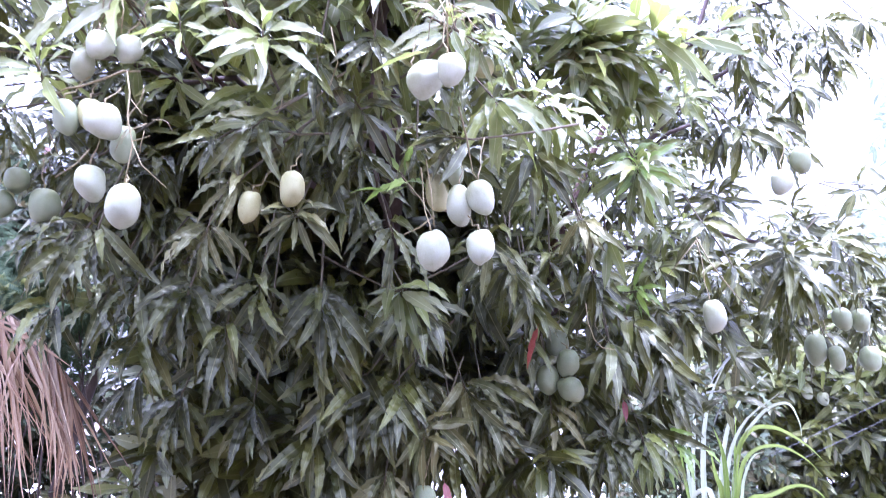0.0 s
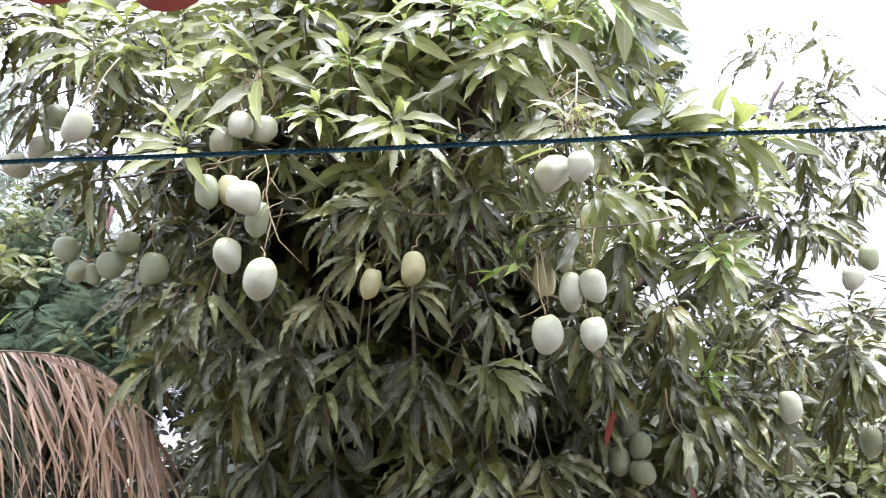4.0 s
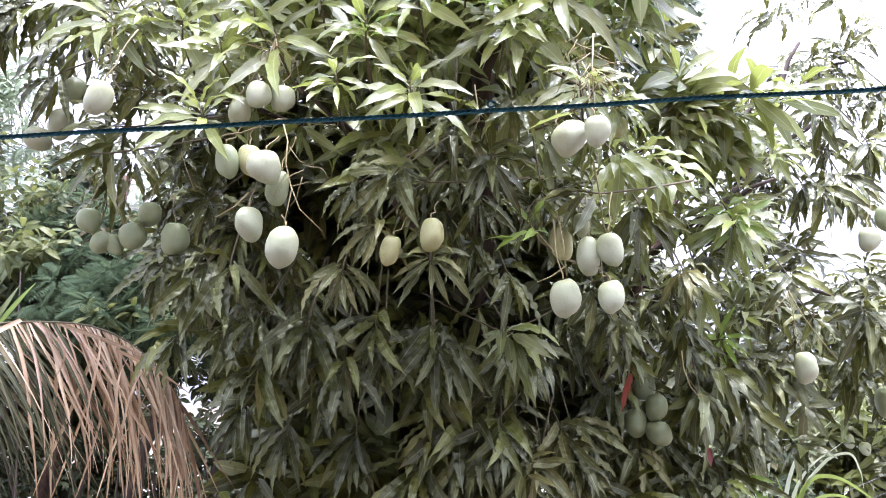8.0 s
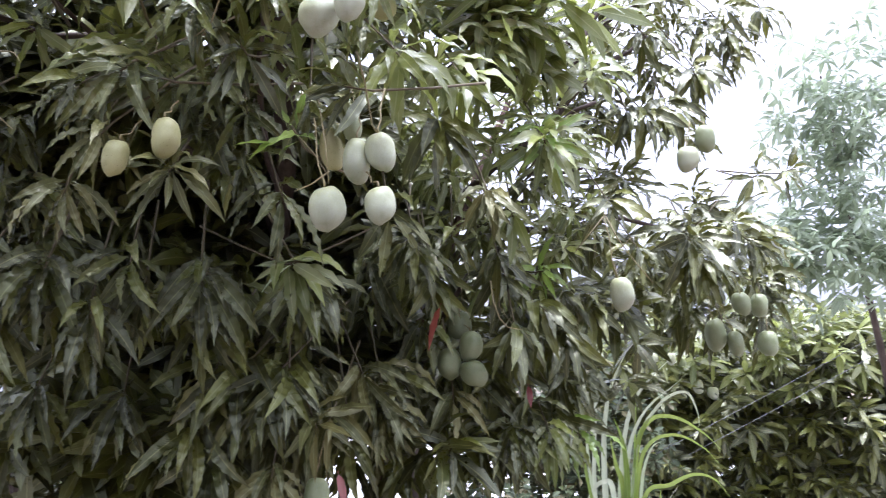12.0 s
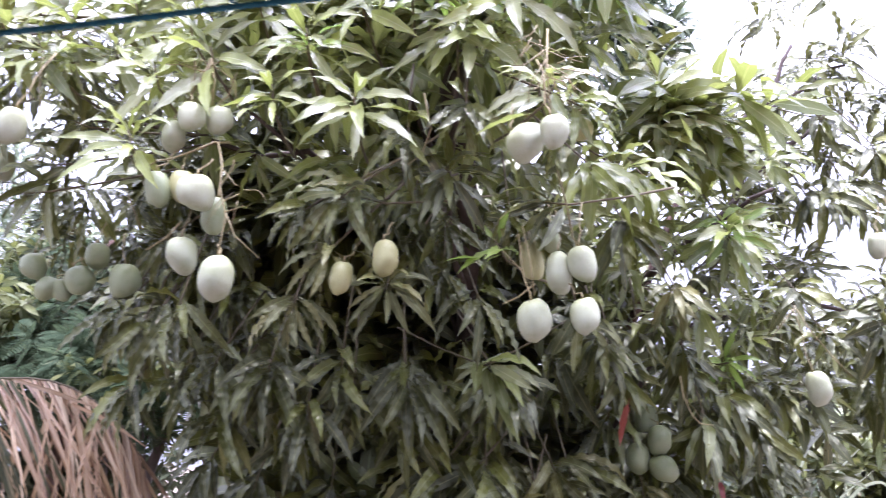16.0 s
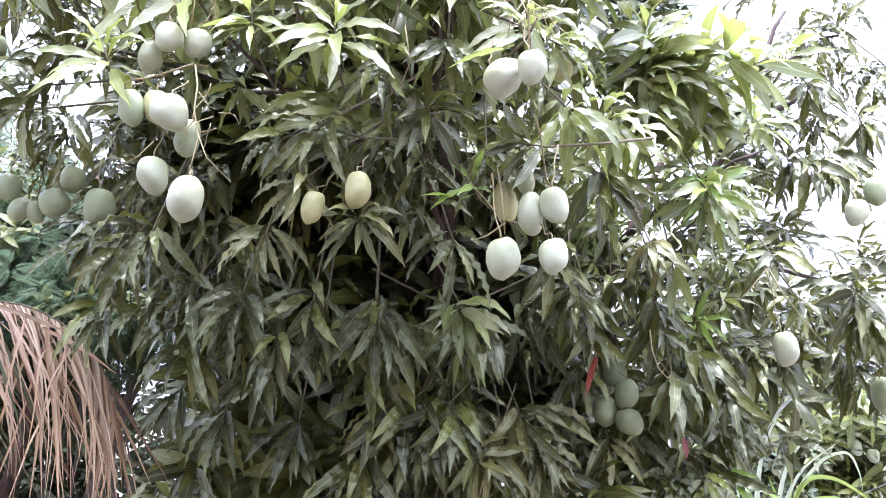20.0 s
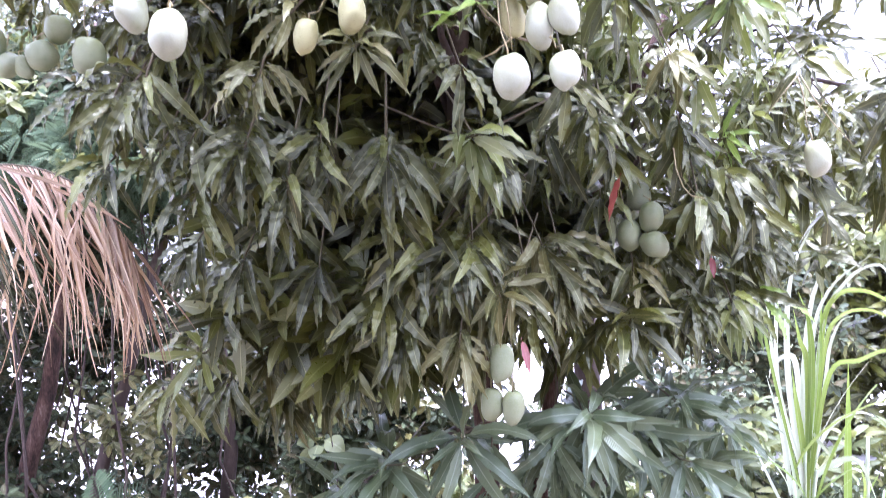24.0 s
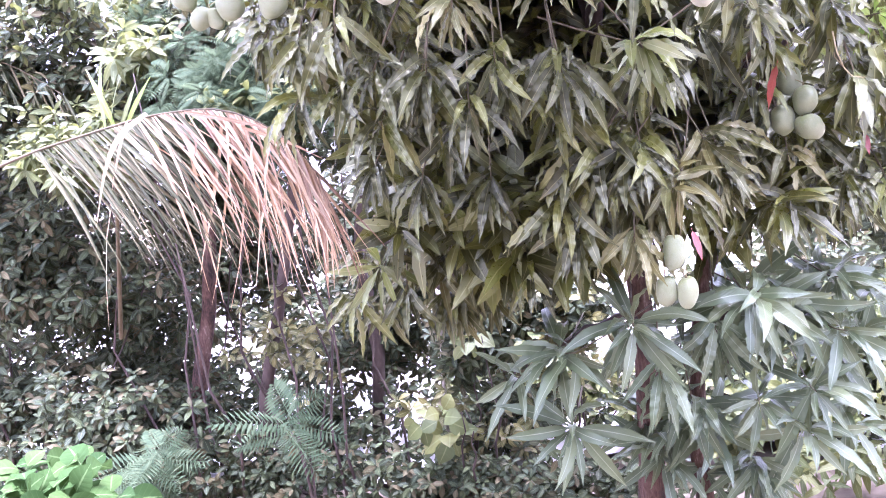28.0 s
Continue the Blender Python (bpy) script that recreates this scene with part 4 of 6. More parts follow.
sprig((-1.546, 2.300, 2.839), 200, -40, 0.18, 11, LEAF, LIMP, 12, 80)
sprig((-1.500, 2.250, 3.068), 190, 20, 0.20, 13, LEAF, STIFF, 25, 105)
sprig((-1.317, 2.200, 3.045), -100, 35, 0.20, 14, LEAF, STIFF, 28, 110)
sprig((-1.337, 2.300, 2.691), 190, -5, 0.22, 10, LEAF, STIFF, 10, 70)
sprig((-1.280, 2.250, 2.806), 200, 20, 0.20, 12, LEAF, STIFF, 20, 100)
sprig((-1.706, 2.500, 3.228), 200, -30, 0.18, 13, LEAF, DROOP, 12, 90)
sprig((-1.584, 2.500, 3.059), -110, -50, 0.18, 13, LEAF, DROOP, 12, 90)
sprig((-1.449, 2.450, 3.080), -90, -55, 0.18, 13, LEAF, DROOP, 12, 90)
sprig((-1.679, 2.550, 3.015), 210, -50, 0.18, 13, LEAF, DROOP, 12, 90)
sprig((-1.326, 2.400, 2.998), -90, -60, 0.18, 13, LEAF, DROOP, 12, 90)
sprig((-1.527, 2.500, 3.251), -100, -20, 0.18, 13, LEAF, DROOP, 12, 90)
sprig((-1.281, 2.400, 3.120), -80, -40, 0.18, 13, LEAF, DROOP, 12, 90)
sprig((-0.155, 2.050, 3.097), -60, 40, 0.20, 9, LEAF_YOUNG, STIFF, 20, 80)
sprig((0.218, 2.350, 3.248), -50, -20, 0.20, 6, LEAF_YOUNG, DROOP, 10, 60)
sprig((-0.188, 1.950, 2.911), -90, 45, 0.17, 13, LEAF_LIT, DROOP, 30, 110)
sprig((-0.561, 1.980, 2.880), -90, 60, 0.13, 6, LEAF_YOUNG, STIFF, 15, 60)



def fill(pile, centre, radii, count, length, leaves, kinds, down=0.3, inner=0.55, lo=20.0, hi=105.0, front=True, keep=None):
    """Scatters rosettes through an ellipsoid, most of them towards its face; down bends their axes to the ground."""
    c, r = np.array(centre), np.array(radii)
    done = 0
    while done < count:
        d = rng.normal(size=3)
        d /= np.linalg.norm(d)
        if front and d[1] > 0.35:
            continue
        p = c + r * d * rng.uniform(inner, 1.0)
        if keep and not keep(p):
            continue
        done += 1
        ax = d / r
        ax /= np.linalg.norm(ax)
        ax = ax + rng.normal(size=3) * 0.3 + np.array([0, 0, -down])
        ax /= np.linalg.norm(ax)
        rosette(pile, p, math.degrees(math.atan2(ax[1], ax[0])), math.degrees(math.asin(ax[2])), length * rng.uniform(0.8, 1.15), leaves, kinds, lo=lo, hi=hi)


def foliage(name, material, parent, rows, label=""):
    pile = Pile()
    for row in rows:
        fill(pile, *row[0], **(row[1] if len(row) > 1 else {}))
    ob = part(name, pile.mesh(name, material), None, parent, label)
    return tagged(ob, kind="stuff")


foliage("upper_foliage", LEAF_LIT, tree, [
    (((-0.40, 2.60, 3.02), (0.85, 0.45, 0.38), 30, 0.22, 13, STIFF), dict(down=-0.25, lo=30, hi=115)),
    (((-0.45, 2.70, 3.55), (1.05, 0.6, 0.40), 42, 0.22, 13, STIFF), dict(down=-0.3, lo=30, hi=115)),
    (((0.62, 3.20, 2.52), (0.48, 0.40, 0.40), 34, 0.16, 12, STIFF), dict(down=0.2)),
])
foliage("top_foliage", LEAF_LIT, tree, [
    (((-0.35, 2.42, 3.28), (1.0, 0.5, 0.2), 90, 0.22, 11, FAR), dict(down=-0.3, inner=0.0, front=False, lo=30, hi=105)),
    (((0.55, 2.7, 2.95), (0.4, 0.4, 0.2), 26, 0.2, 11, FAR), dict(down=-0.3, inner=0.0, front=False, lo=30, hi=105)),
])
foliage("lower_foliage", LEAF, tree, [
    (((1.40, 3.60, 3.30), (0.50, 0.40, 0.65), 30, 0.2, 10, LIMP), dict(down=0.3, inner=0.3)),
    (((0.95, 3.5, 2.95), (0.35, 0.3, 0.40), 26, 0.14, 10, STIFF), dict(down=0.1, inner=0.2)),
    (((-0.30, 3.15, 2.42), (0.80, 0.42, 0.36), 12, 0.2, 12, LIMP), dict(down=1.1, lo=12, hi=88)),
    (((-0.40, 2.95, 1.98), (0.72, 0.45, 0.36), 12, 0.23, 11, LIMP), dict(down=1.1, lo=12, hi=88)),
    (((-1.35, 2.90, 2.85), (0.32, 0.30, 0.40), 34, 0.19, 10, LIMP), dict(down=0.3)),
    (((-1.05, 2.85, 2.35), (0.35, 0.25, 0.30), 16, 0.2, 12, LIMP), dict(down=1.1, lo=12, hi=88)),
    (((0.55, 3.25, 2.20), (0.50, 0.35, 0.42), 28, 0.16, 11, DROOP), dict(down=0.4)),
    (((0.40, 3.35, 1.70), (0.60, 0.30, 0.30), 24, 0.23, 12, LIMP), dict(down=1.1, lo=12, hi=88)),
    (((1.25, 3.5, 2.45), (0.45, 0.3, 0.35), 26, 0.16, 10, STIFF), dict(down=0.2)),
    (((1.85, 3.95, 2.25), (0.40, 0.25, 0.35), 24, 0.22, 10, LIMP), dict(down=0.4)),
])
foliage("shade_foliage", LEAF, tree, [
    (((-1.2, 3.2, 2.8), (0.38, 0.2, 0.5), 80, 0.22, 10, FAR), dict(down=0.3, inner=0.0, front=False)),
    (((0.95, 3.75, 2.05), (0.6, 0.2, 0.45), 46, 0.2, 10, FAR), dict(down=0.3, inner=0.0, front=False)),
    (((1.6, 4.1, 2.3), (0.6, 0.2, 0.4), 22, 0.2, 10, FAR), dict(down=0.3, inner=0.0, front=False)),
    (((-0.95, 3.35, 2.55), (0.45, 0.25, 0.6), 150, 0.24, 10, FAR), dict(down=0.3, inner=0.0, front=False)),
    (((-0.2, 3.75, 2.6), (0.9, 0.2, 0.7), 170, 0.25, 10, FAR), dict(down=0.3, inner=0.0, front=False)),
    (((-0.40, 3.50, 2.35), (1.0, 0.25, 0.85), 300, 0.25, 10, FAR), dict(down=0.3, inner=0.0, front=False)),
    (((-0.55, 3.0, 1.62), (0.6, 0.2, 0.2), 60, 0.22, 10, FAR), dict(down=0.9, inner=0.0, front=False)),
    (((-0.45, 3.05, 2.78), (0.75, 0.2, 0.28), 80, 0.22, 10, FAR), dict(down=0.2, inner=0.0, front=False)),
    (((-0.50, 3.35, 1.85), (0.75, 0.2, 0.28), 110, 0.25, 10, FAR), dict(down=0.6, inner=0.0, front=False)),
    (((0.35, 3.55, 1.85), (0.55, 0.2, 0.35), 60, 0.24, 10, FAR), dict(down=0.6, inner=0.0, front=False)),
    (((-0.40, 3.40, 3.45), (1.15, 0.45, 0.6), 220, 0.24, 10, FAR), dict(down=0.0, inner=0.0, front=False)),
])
foliage("low_foliage", LEAF_BLUE, tree, [
    (((0.45, 3.45, 1.10), (0.5, 0.2, 0.32), 14, 0.27, 12, STIFF), dict(down=0.2)),
    (((0.35, 3.4, 0.60), (0.6, 0.2, 0.25), 16, 0.26, 12, STIFF), dict(down=0.2)),
])
foliage("hanging_foliage", LEAF_OLD, tree, [
    (((-0.05, 2.95, 1.70), (0.35, 0.3, 0.2), 14, 0.22, 10, LIMP), dict(down=0.9, hi=75)),
    (((-1.0, 3.25, 1.40), (0.35, 0.2, 0.2), 14, 0.2, 10, LIMP), dict(down=0.6, hi=80)),
    (((-0.9, 3.7, 1.35), (0.3, 0.2, 0.2), 9, 0.2, 10, LIMP), dict(down=0.6)),
])


# ---- fruit ----
def fruit_mesh(seed, beak, slant, taper):
    """A mango of height and width 1: full shoulders, one bulging cheek, a blunt slanting lower end with a faint beak and a dent at the stalk."""
    bm = bmesh.new()
    bmesh.ops.create_uvsphere(bm, u_segments=28, v_segments=20, radius=0.5)
    for v in bm.verts:
        z = v.co.z * 2
        ring = math.sqrt(max(0.0, 1 - z * z))
        full = max(0.0, 1 - abs(z) ** 2.6) ** 0.45 / ring if ring > 0.05 else 1.0
        k = full * (1.0 - taper * z - 0.04 * z * z)
        x, y = v.co.x * k, v.co.y * k * 0.86
        low = max(0.0, -z)
        v.co.z += slant * x * (0.25 + low) + 0.03 * math.exp(-((x - 0.16 * beak) / 0.09) ** 2 - (y / 0.12) ** 2) * -(z < -0.6)
        x += beak * (0.07 * (1 - z * z) + 0.05 * low * low)
        dent = math.exp(-(x * x + y * y) / 0.018)
        if z > 0.5:
            v.co.z -= 0.055 * dent
        v.co.x, v.co.y = x, y
        n = noise.noise((x * 2.6 + seed * 9, y * 2.6, v.co.z * 2.6))
        m = noise.noise((x * 6 + seed * 5, y * 6, v.co.z * 6))
        v.co *= 1 + 0.06 * n + 0.014 * m
    for f in bm.faces:
        f.smooth = True
    me = bpy.data.meshes.new("fruit")
    bm.to_mesh(me)
    bm.free()
    return me


fruit_kinds = {k: [fruit_mesh(*q) for q in ((1, 0.6, 0.2, 0.02), (2, -0.7, -0.18, 0.05), (3, 0.9, 0.28, -0.05), (4, -0.5, 0.15, 0.03), (5, 0.8, -0.22, -0.02))] for k in FRUIT}
for k, meshes in fruit_kinds.items():
    for me in meshes:
        me.materials.append(FRUIT[k])
LABELS = {"pale": "unripe pale grey-green mango with a powdery bloom, hanging on its stalk",
          "green": "unripe dull green mango, the shade of the leaves put into its skin colour",
          "yellow": "ripening yellow-olive mango with brown blemishes, hanging on its stalk"}
fruit_count = [0]


def mango(x, y, z, high, wide, lean, kind, stalk, shift=0.0):
    """One mango, centre at x, y, z; lean tips its lower end to +x in degrees; stalk is its length, shift moves the stalk's top along x."""
    fruit_count[0] += 1
    i = fruit_count[0]
    ob = thing("mango", (x, y, z), LABELS[kind], "mango", "mangoes hanging in the trees")
    f = part("fruit", fruit_kinds[kind][i % 5], None, ob)
    m = Matrix.Translation((x, y, z)) @ pose(0, 0, 0, 6 * math.sin(i * 2.1), -lean, 0) @ pose(0, 0, 0, 0, 0, (180 * (i % 2) + 70 * math.sin(2.7 * i))) @ Matrix.Diagonal((1.06 * wide, 1.06 * wide, 0.97 * high, 1))
    f.matrix_basis = m
    f.matrix_parent_inverse = ob.matrix_basis.inverted()
    a = radians(lean)
    top = Vector((x - math.sin(a) * high * 0.47, y, z + math.cos(a) * high * 0.47))
    end = top + Vector((shift, 0.03, stalk))
    end += Vector((0.03 * math.sin(i * 1.7), 0.02 + 0.02 * math.cos(i), 0))
    pts = [top + Vector((0, 0, -0.006)), top + Vector((-math.sin(a) * 0.012, 0, 0.012))]
    for q in (0.3, 0.5, 0.7, 0.85, 1.0):
        pts.append(top.lerp(end, q) + Vector((0.012 * math.sin(i + 4 * q) * (1 - q), 0.006 * math.cos(i + 5 * q), 0)))
    part("stalk", tube(pts, [0.0032, 0.0021, 0.0016, 0.0016, 0.0018, 0.002, 0.0022], 6), STALK, ob)


mango(-1.145, 1.720, 2.576, 0.086, 0.058, -15, "pale", 0.16, 0.01)
mango(-1.535, 2.370, 2.715, 0.097, 0.081, 0, "pale", 0.10, 0.00)
mango(-1.568, 2.300, 2.646, 0.071, 0.082, 10, "pale", 0.08, 0.02)
mango(-1.493, 2.350, 2.820, 0.088, 0.070, 0, "green", 0.08, 0.00)
mango(-2.001, 2.500, 3.035, 0.067, 0.059, 0, "pale", 0.10, 0.00)
mango(-1.878, 2.400, 2.920, 0.093, 0.075, 0, "pale", 0.12, 0.02)
mango(-1.757, 2.260, 3.215, 0.109, 0.073, 0, "pale", 0.12, 0.00)
mango(-1.275, 2.110, 3.110, 0.093, 0.057, 0, "pale", 0.10, 0.00)
mango(-1.310, 2.100, 3.269, 0.077, 0.062, 0, "pale", 0.10, 0.00)
mango(-0.818, 1.900, 2.662, 0.072, 0.066, 0, "pale", 0.12, 0.02)
mango(-0.875, 1.950, 2.633, 0.079, 0.062, 0, "pale", 0.13, 0.04)
mango(-0.767, 1.950, 2.671, 0.074, 0.065, 0, "pale", 0.12, -0.01)
mango(-0.879, 1.880, 2.479, 0.090, 0.059, 5, "green", 0.08, 0.03)
mango(-0.827, 1.890, 2.486, 0.082, 0.059, 0, "yellow", 0.06, 0.02)
mango(-0.775, 1.845, 2.458, 0.085, 0.080, 0, "pale", 0.05, 0.01)
mango(-0.756, 1.920, 2.425, 0.094, 0.060, -8, "green", 0.10, 0.00)
mango(-0.809, 1.876, 2.320, 0.086, 0.069, 5, "pale", 0.10, 0.02)
mango(-0.718, 1.832, 2.260, 0.102, 0.083, -5, "pale", 0.04, 0.00)
mango(-0.469, 1.990, 2.287, 0.081, 0.055, -8, "yellow", 0.07, 0.01)
mango(-0.366, 1.970, 2.328, 0.090, 0.061, 3, "yellow", 0.06, 0.00)
mango(-0.043, 1.797, 2.541, 0.079, 0.092, 40, "pale", 0.08, 0.03)
mango(0.013, 1.733, 2.540, 0.076, 0.060, 8, "pale", 0.10, 0.00)
mango(0.093, 1.900, 2.608, 0.057, 0.057, 0, "yellow", 0.08, 0.00)
mango(0.031, 2.050, 2.384, 0.063, 0.048, 0, "green", 0.08, 0.00)
mango(-0.013, 2.100, 2.346, 0.107, 0.064, 5, "yellow", 0.09, 0.00)
mango(0.040, 1.989, 2.290, 0.105, 0.064, 0, "pale", 0.12, 0.00)
mango(0.092, 1.960, 2.303, 0.089, 0.066, 8, "pale", 0.12, -0.01)
mango(-0.022, 1.948, 2.175, 0.099, 0.075, 10, "pale", 0.16, -0.01)
mango(0.091, 1.935, 2.180, 0.084, 0.065, 10, "pale", 0.04, 0.00)
mango(0.888, 2.676, 2.057, 0.112, 0.071, 12, "pale", 0.20, -0.04)
mango(0.424, 2.980, 1.982, 0.096, 0.087, 0, "green", 0.10, 0.00)
mango(0.446, 2.905, 1.908, 0.101, 0.081, 0, "green", 0.04, 0.00)
mango(0.379, 2.930, 1.853, 0.106, 0.085, 0, "green", 0.10, 0.00)
mango(0.450, 2.900, 1.819, 0.092, 0.084, 20, "green", 0.03, 0.00)
mango(-1.435, 2.420, 2.424, 0.081, 0.070, 0, "green", 0.10, 0.00)
mango(-1.389, 2.420, 2.359, 0.063, 0.070, 60, "green", 0.08, 0.03)
mango(-1.348, 2.420, 2.350, 0.070, 0.052, 20, "green", 0.08, 0.03)
mango(-1.294, 2.420, 2.380, 0.091, 0.084, 30, "green", 0.10, 0.00)
mango(-1.250, 2.420, 2.452, 0.074, 0.077, 0, "green", 0.08, 0.00)
mango(-1.167, 2.420, 2.376, 0.105, 0.088, 0, "green", 0.10, 0.00)
mango(-0.447, 2.150, 2.485, 0.079, 0.054, 0, "green", 0.10, 0.00)
mango(1.190, 2.800, 2.526, 0.092, 0.077, 0, "pale", 0.10, 0.01)
mango(1.305, 2.900, 2.630, 0.100, 0.072, 0, "green", 0.08, 0.00)
mango(1.712, 3.500, 2.091, 0.100, 0.076, 0, "green", 0.10, 0.00)
mango(1.798, 3.500, 2.084, 0.105, 0.079, 0, "green", 0.10, 0.00)
mango(1.827, 3.500, 1.924, 0.110, 0.086, 0, "green", 0.14, 0.00)
mango(1.708, 3.550, 1.925, 0.111, 0.072, 10, "green", 0.12, 0.00)
mango(1.646, 3.600, 1.966, 0.146, 0.088, 10, "green", 0.12, 0.00)
mango(1.834, 3.550, 2.264, 0.088, 0.059, 0, "green", 0.10, 0.00)
mango(-0.052, 2.635, 1.482, 0.119, 0.069, 0, "green", 0.09, 0.01)
mango(-0.083, 2.660, 1.358, 0.104, 0.067, 0, "green", 0.16, 0.00)
mango(-0.021, 2.640, 1.350, 0.103, 0.070, 0, "green", 0.16, -0.01)
mango(2.731, 7.000, 1.923, 0.105, 0.086, 0, "pale", 0.20, 0.00)
mango(2.896, 7.000, 1.906, 0.106, 0.086, 0, "pale", 0.20, 0.00)
mango(3.034, 7.100, 1.872, 0.098, 0.078, 0, "green", 0.20, 0.00)
mango(3.217, 7.200, 1.665, 0.129, 0.094, 0, "pale", 0.20, 0.00)
mango(3.354, 7.200, 1.604, 0.119, 0.094, 0, "pale", 0.20, 0.00)
mango(4.210, 7.400, 1.527, 0.113, 0.093, 0, "pale", 0.20, 0.00)
mango(4.512, 7.500, 1.595, 0.116, 0.095, 0, "green", 0.20, 0.00)
mango(2.898, 7.200, 2.082, 0.099, 0.079, 0, "green", 0.20, 0.00)


def stem(points, r0=0.0026, r1=0.0016):
    part("fruit_stem", tube(points, list(np.linspace(0.72 * r0, 0.72 * r1, len(points))), 6), STALK, tree)


stem([(-0.794, 1.950, 2.834), (-0.812, 1.930, 2.762), (-0.857, 1.950, 2.706)], 0.004, 0.002)
stem([(-0.794, 1.950, 2.834), (-0.776, 1.930, 2.763), (-0.779, 1.930, 2.701)], 0.004, 0.002)
stem([(-0.816, 1.940, 2.781), (-0.840, 1.930, 2.737), (-0.869, 1.950, 2.675)])
stem([(-0.794, 1.950, 2.826), (-0.800, 1.930, 2.762), (-0.815, 1.910, 2.700)])
stem([(-0.935, 1.920, 2.537), (-0.891, 1.900, 2.553), (-0.856, 1.900, 2.558), (-0.810, 1.910, 2.580), (-0.769, 1.930, 2.607), (-0.744, 1.970, 2.621)], 0.002, 0.005)
stem([(-0.756, 1.920, 2.602), (-0.729, 1.870, 2.532), (-0.728, 1.860, 2.471), (-0.706, 1.840, 2.402), (-0.713, 1.840, 2.353), (-0.717, 1.830, 2.312)], 0.003, 0.002)
stem([(-0.708, 1.840, 2.409), (-0.684, 1.840, 2.354), (-0.626, 1.840, 2.301)])
stem([(-0.818, 1.880, 2.401), (-0.850, 1.880, 2.364), (-0.894, 1.880, 2.335)])
stem([(-1.271, 2.050, 2.920), (-1.255, 2.020, 2.799), (-1.232, 2.000, 2.728), (-1.197, 2.000, 2.681)], 0.0035, 0.002)
stem([(-0.041, 2.000, 2.406), (-0.029, 1.960, 2.316), (-0.022, 1.950, 2.228)])
stem([(-0.102, 2.050, 2.376), (-0.055, 2.000, 2.308), (-0.021, 1.950, 2.242)])
stem([(-0.020, 1.960, 2.258), (-0.059, 1.960, 2.228), (-0.095, 1.960, 2.212)])
stem([(0.036, 1.900, 2.510), (0.056, 1.930, 2.445), (0.071, 1.950, 2.362), (0.084, 1.960, 2.342)], 0.0035, 0.002)
stem([(0.017, 1.800, 2.811), (0.007, 1.760, 2.706), (0.008, 1.735, 2.585)], 0.0035, 0.002)
stem([(-0.011, 1.800, 2.737), (0.005, 1.770, 2.682), (0.048, 1.780, 2.673)])
stem([(-0.268, 1.900, 2.708), (-0.253, 1.920, 2.625), (-0.277, 1.950, 2.573), (-0.312, 1.970, 2.555)], 0.003, 0.0015)
stem([(0.843, 2.680, 2.314), (0.879, 2.660, 2.227), (0.933, 2.660, 2.153), (0.986, 2.660, 2.089)], 0.003, 0.002)
stem([(0.843, 2.680, 2.304), (0.793, 2.680, 2.245), (0.743, 2.680, 2.186)])
stem([(0.539, 2.900, 2.156), (0.542, 2.880, 2.034), (0.591, 2.880, 1.966), (0.661, 2.880, 1.958)])
stem([(-0.029, 2.620, 1.639), (-0.043, 2.630, 1.582), (-0.053, 2.635, 1.541)])
stem([(0.006, 1.780, 2.751), (-0.043, 1.770, 2.709), (-0.076, 1.770, 2.643)], 0.002, 0.0012)
stem([(0.006, 1.780, 2.751), (0.046, 1.770, 2.726), (0.089, 1.780, 2.718)], 0.002, 0.0012)
stem([(0.009, 1.770, 2.711), (0.050, 1.760, 2.680), (0.070, 1.760, 2.631)], 0.002, 0.0012)
stem([(0.009, 1.770, 2.725), (-0.031, 1.760, 2.662), (-0.038, 1.780, 2.592)], 0.002, 0.0012)
stem([(0.009, 1.770, 2.711), (0.024, 1.750, 2.646), (0.072, 1.800, 2.610)], 0.002, 0.0012)
stem([(-0.816, 1.940, 2.781), (-0.875, 1.950, 2.752), (-0.895, 1.950, 2.720)], 0.002, 0.0012)
stem([(-0.790, 1.950, 2.818), (-0.735, 1.950, 2.773), (-0.724, 1.950, 2.711)], 0.002, 0.0012)
stem([(-0.708, 1.840, 2.409), (-0.681, 1.840, 2.417), (-0.667, 1.840, 2.422)], 0.0018, 0.001)
stem([(-0.722, 1.860, 2.514), (-0.695, 1.860, 2.479), (-0.680, 1.860, 2.473)], 0.0018, 0.001)
stem([(0.888, 2.660, 2.199), (0.917, 2.660, 2.228), (0.946, 2.660, 2.244)], 0.002, 0.001)
stem([(-1.079, 2.300, 2.497), (-1.110, 2.300, 2.565), (-1.131, 2.300, 2.617)])

stem([(0.470, 2.660, 2.096), (0.471, 2.640, 2.034), (0.491, 2.640, 1.980), (0.519, 2.660, 1.955), (0.568, 2.700, 1.950)], 0.003, 0.002)


def panicle(place, spread, count, seed):
    """A tuft of thin dry branching flower stalks that hang from place."""
    r = random.Random(seed)
    for _ in range(count):
        p = Vector(place) + Vector((r.uniform(-0.3, 0.3) * spread, r.uniform(-0.02, 0.02), r.uniform(-0.1, 0.5) * spread))
        d = Vector((r.uniform(-1, 1), r.uniform(-0.5, 0.2), r.uniform(-1.1, 0.2))).normalized()
        pts = [p]
        for _ in range(5):
            d = (d + Vector((r.uniform(-0.5, 0.5), r.uniform(-0.3, 0.3), r.uniform(-0.45, 0.2)))).normalized()
            pts.append(pts[-1] + d * spread * r.uniform(0.12, 0.22))
        stem(pts, 0.0022, 0.0009)


panicle((0.02, 1.80, 2.68), 0.10, 7, 3)
panicle((0.0, 1.86, 2.80), 0.10, 6, 4)
panicle((-0.80, 1.93, 2.77), 0.10, 7, 5)
panicle((-0.70, 1.85, 2.44), 0.09, 4, 6)


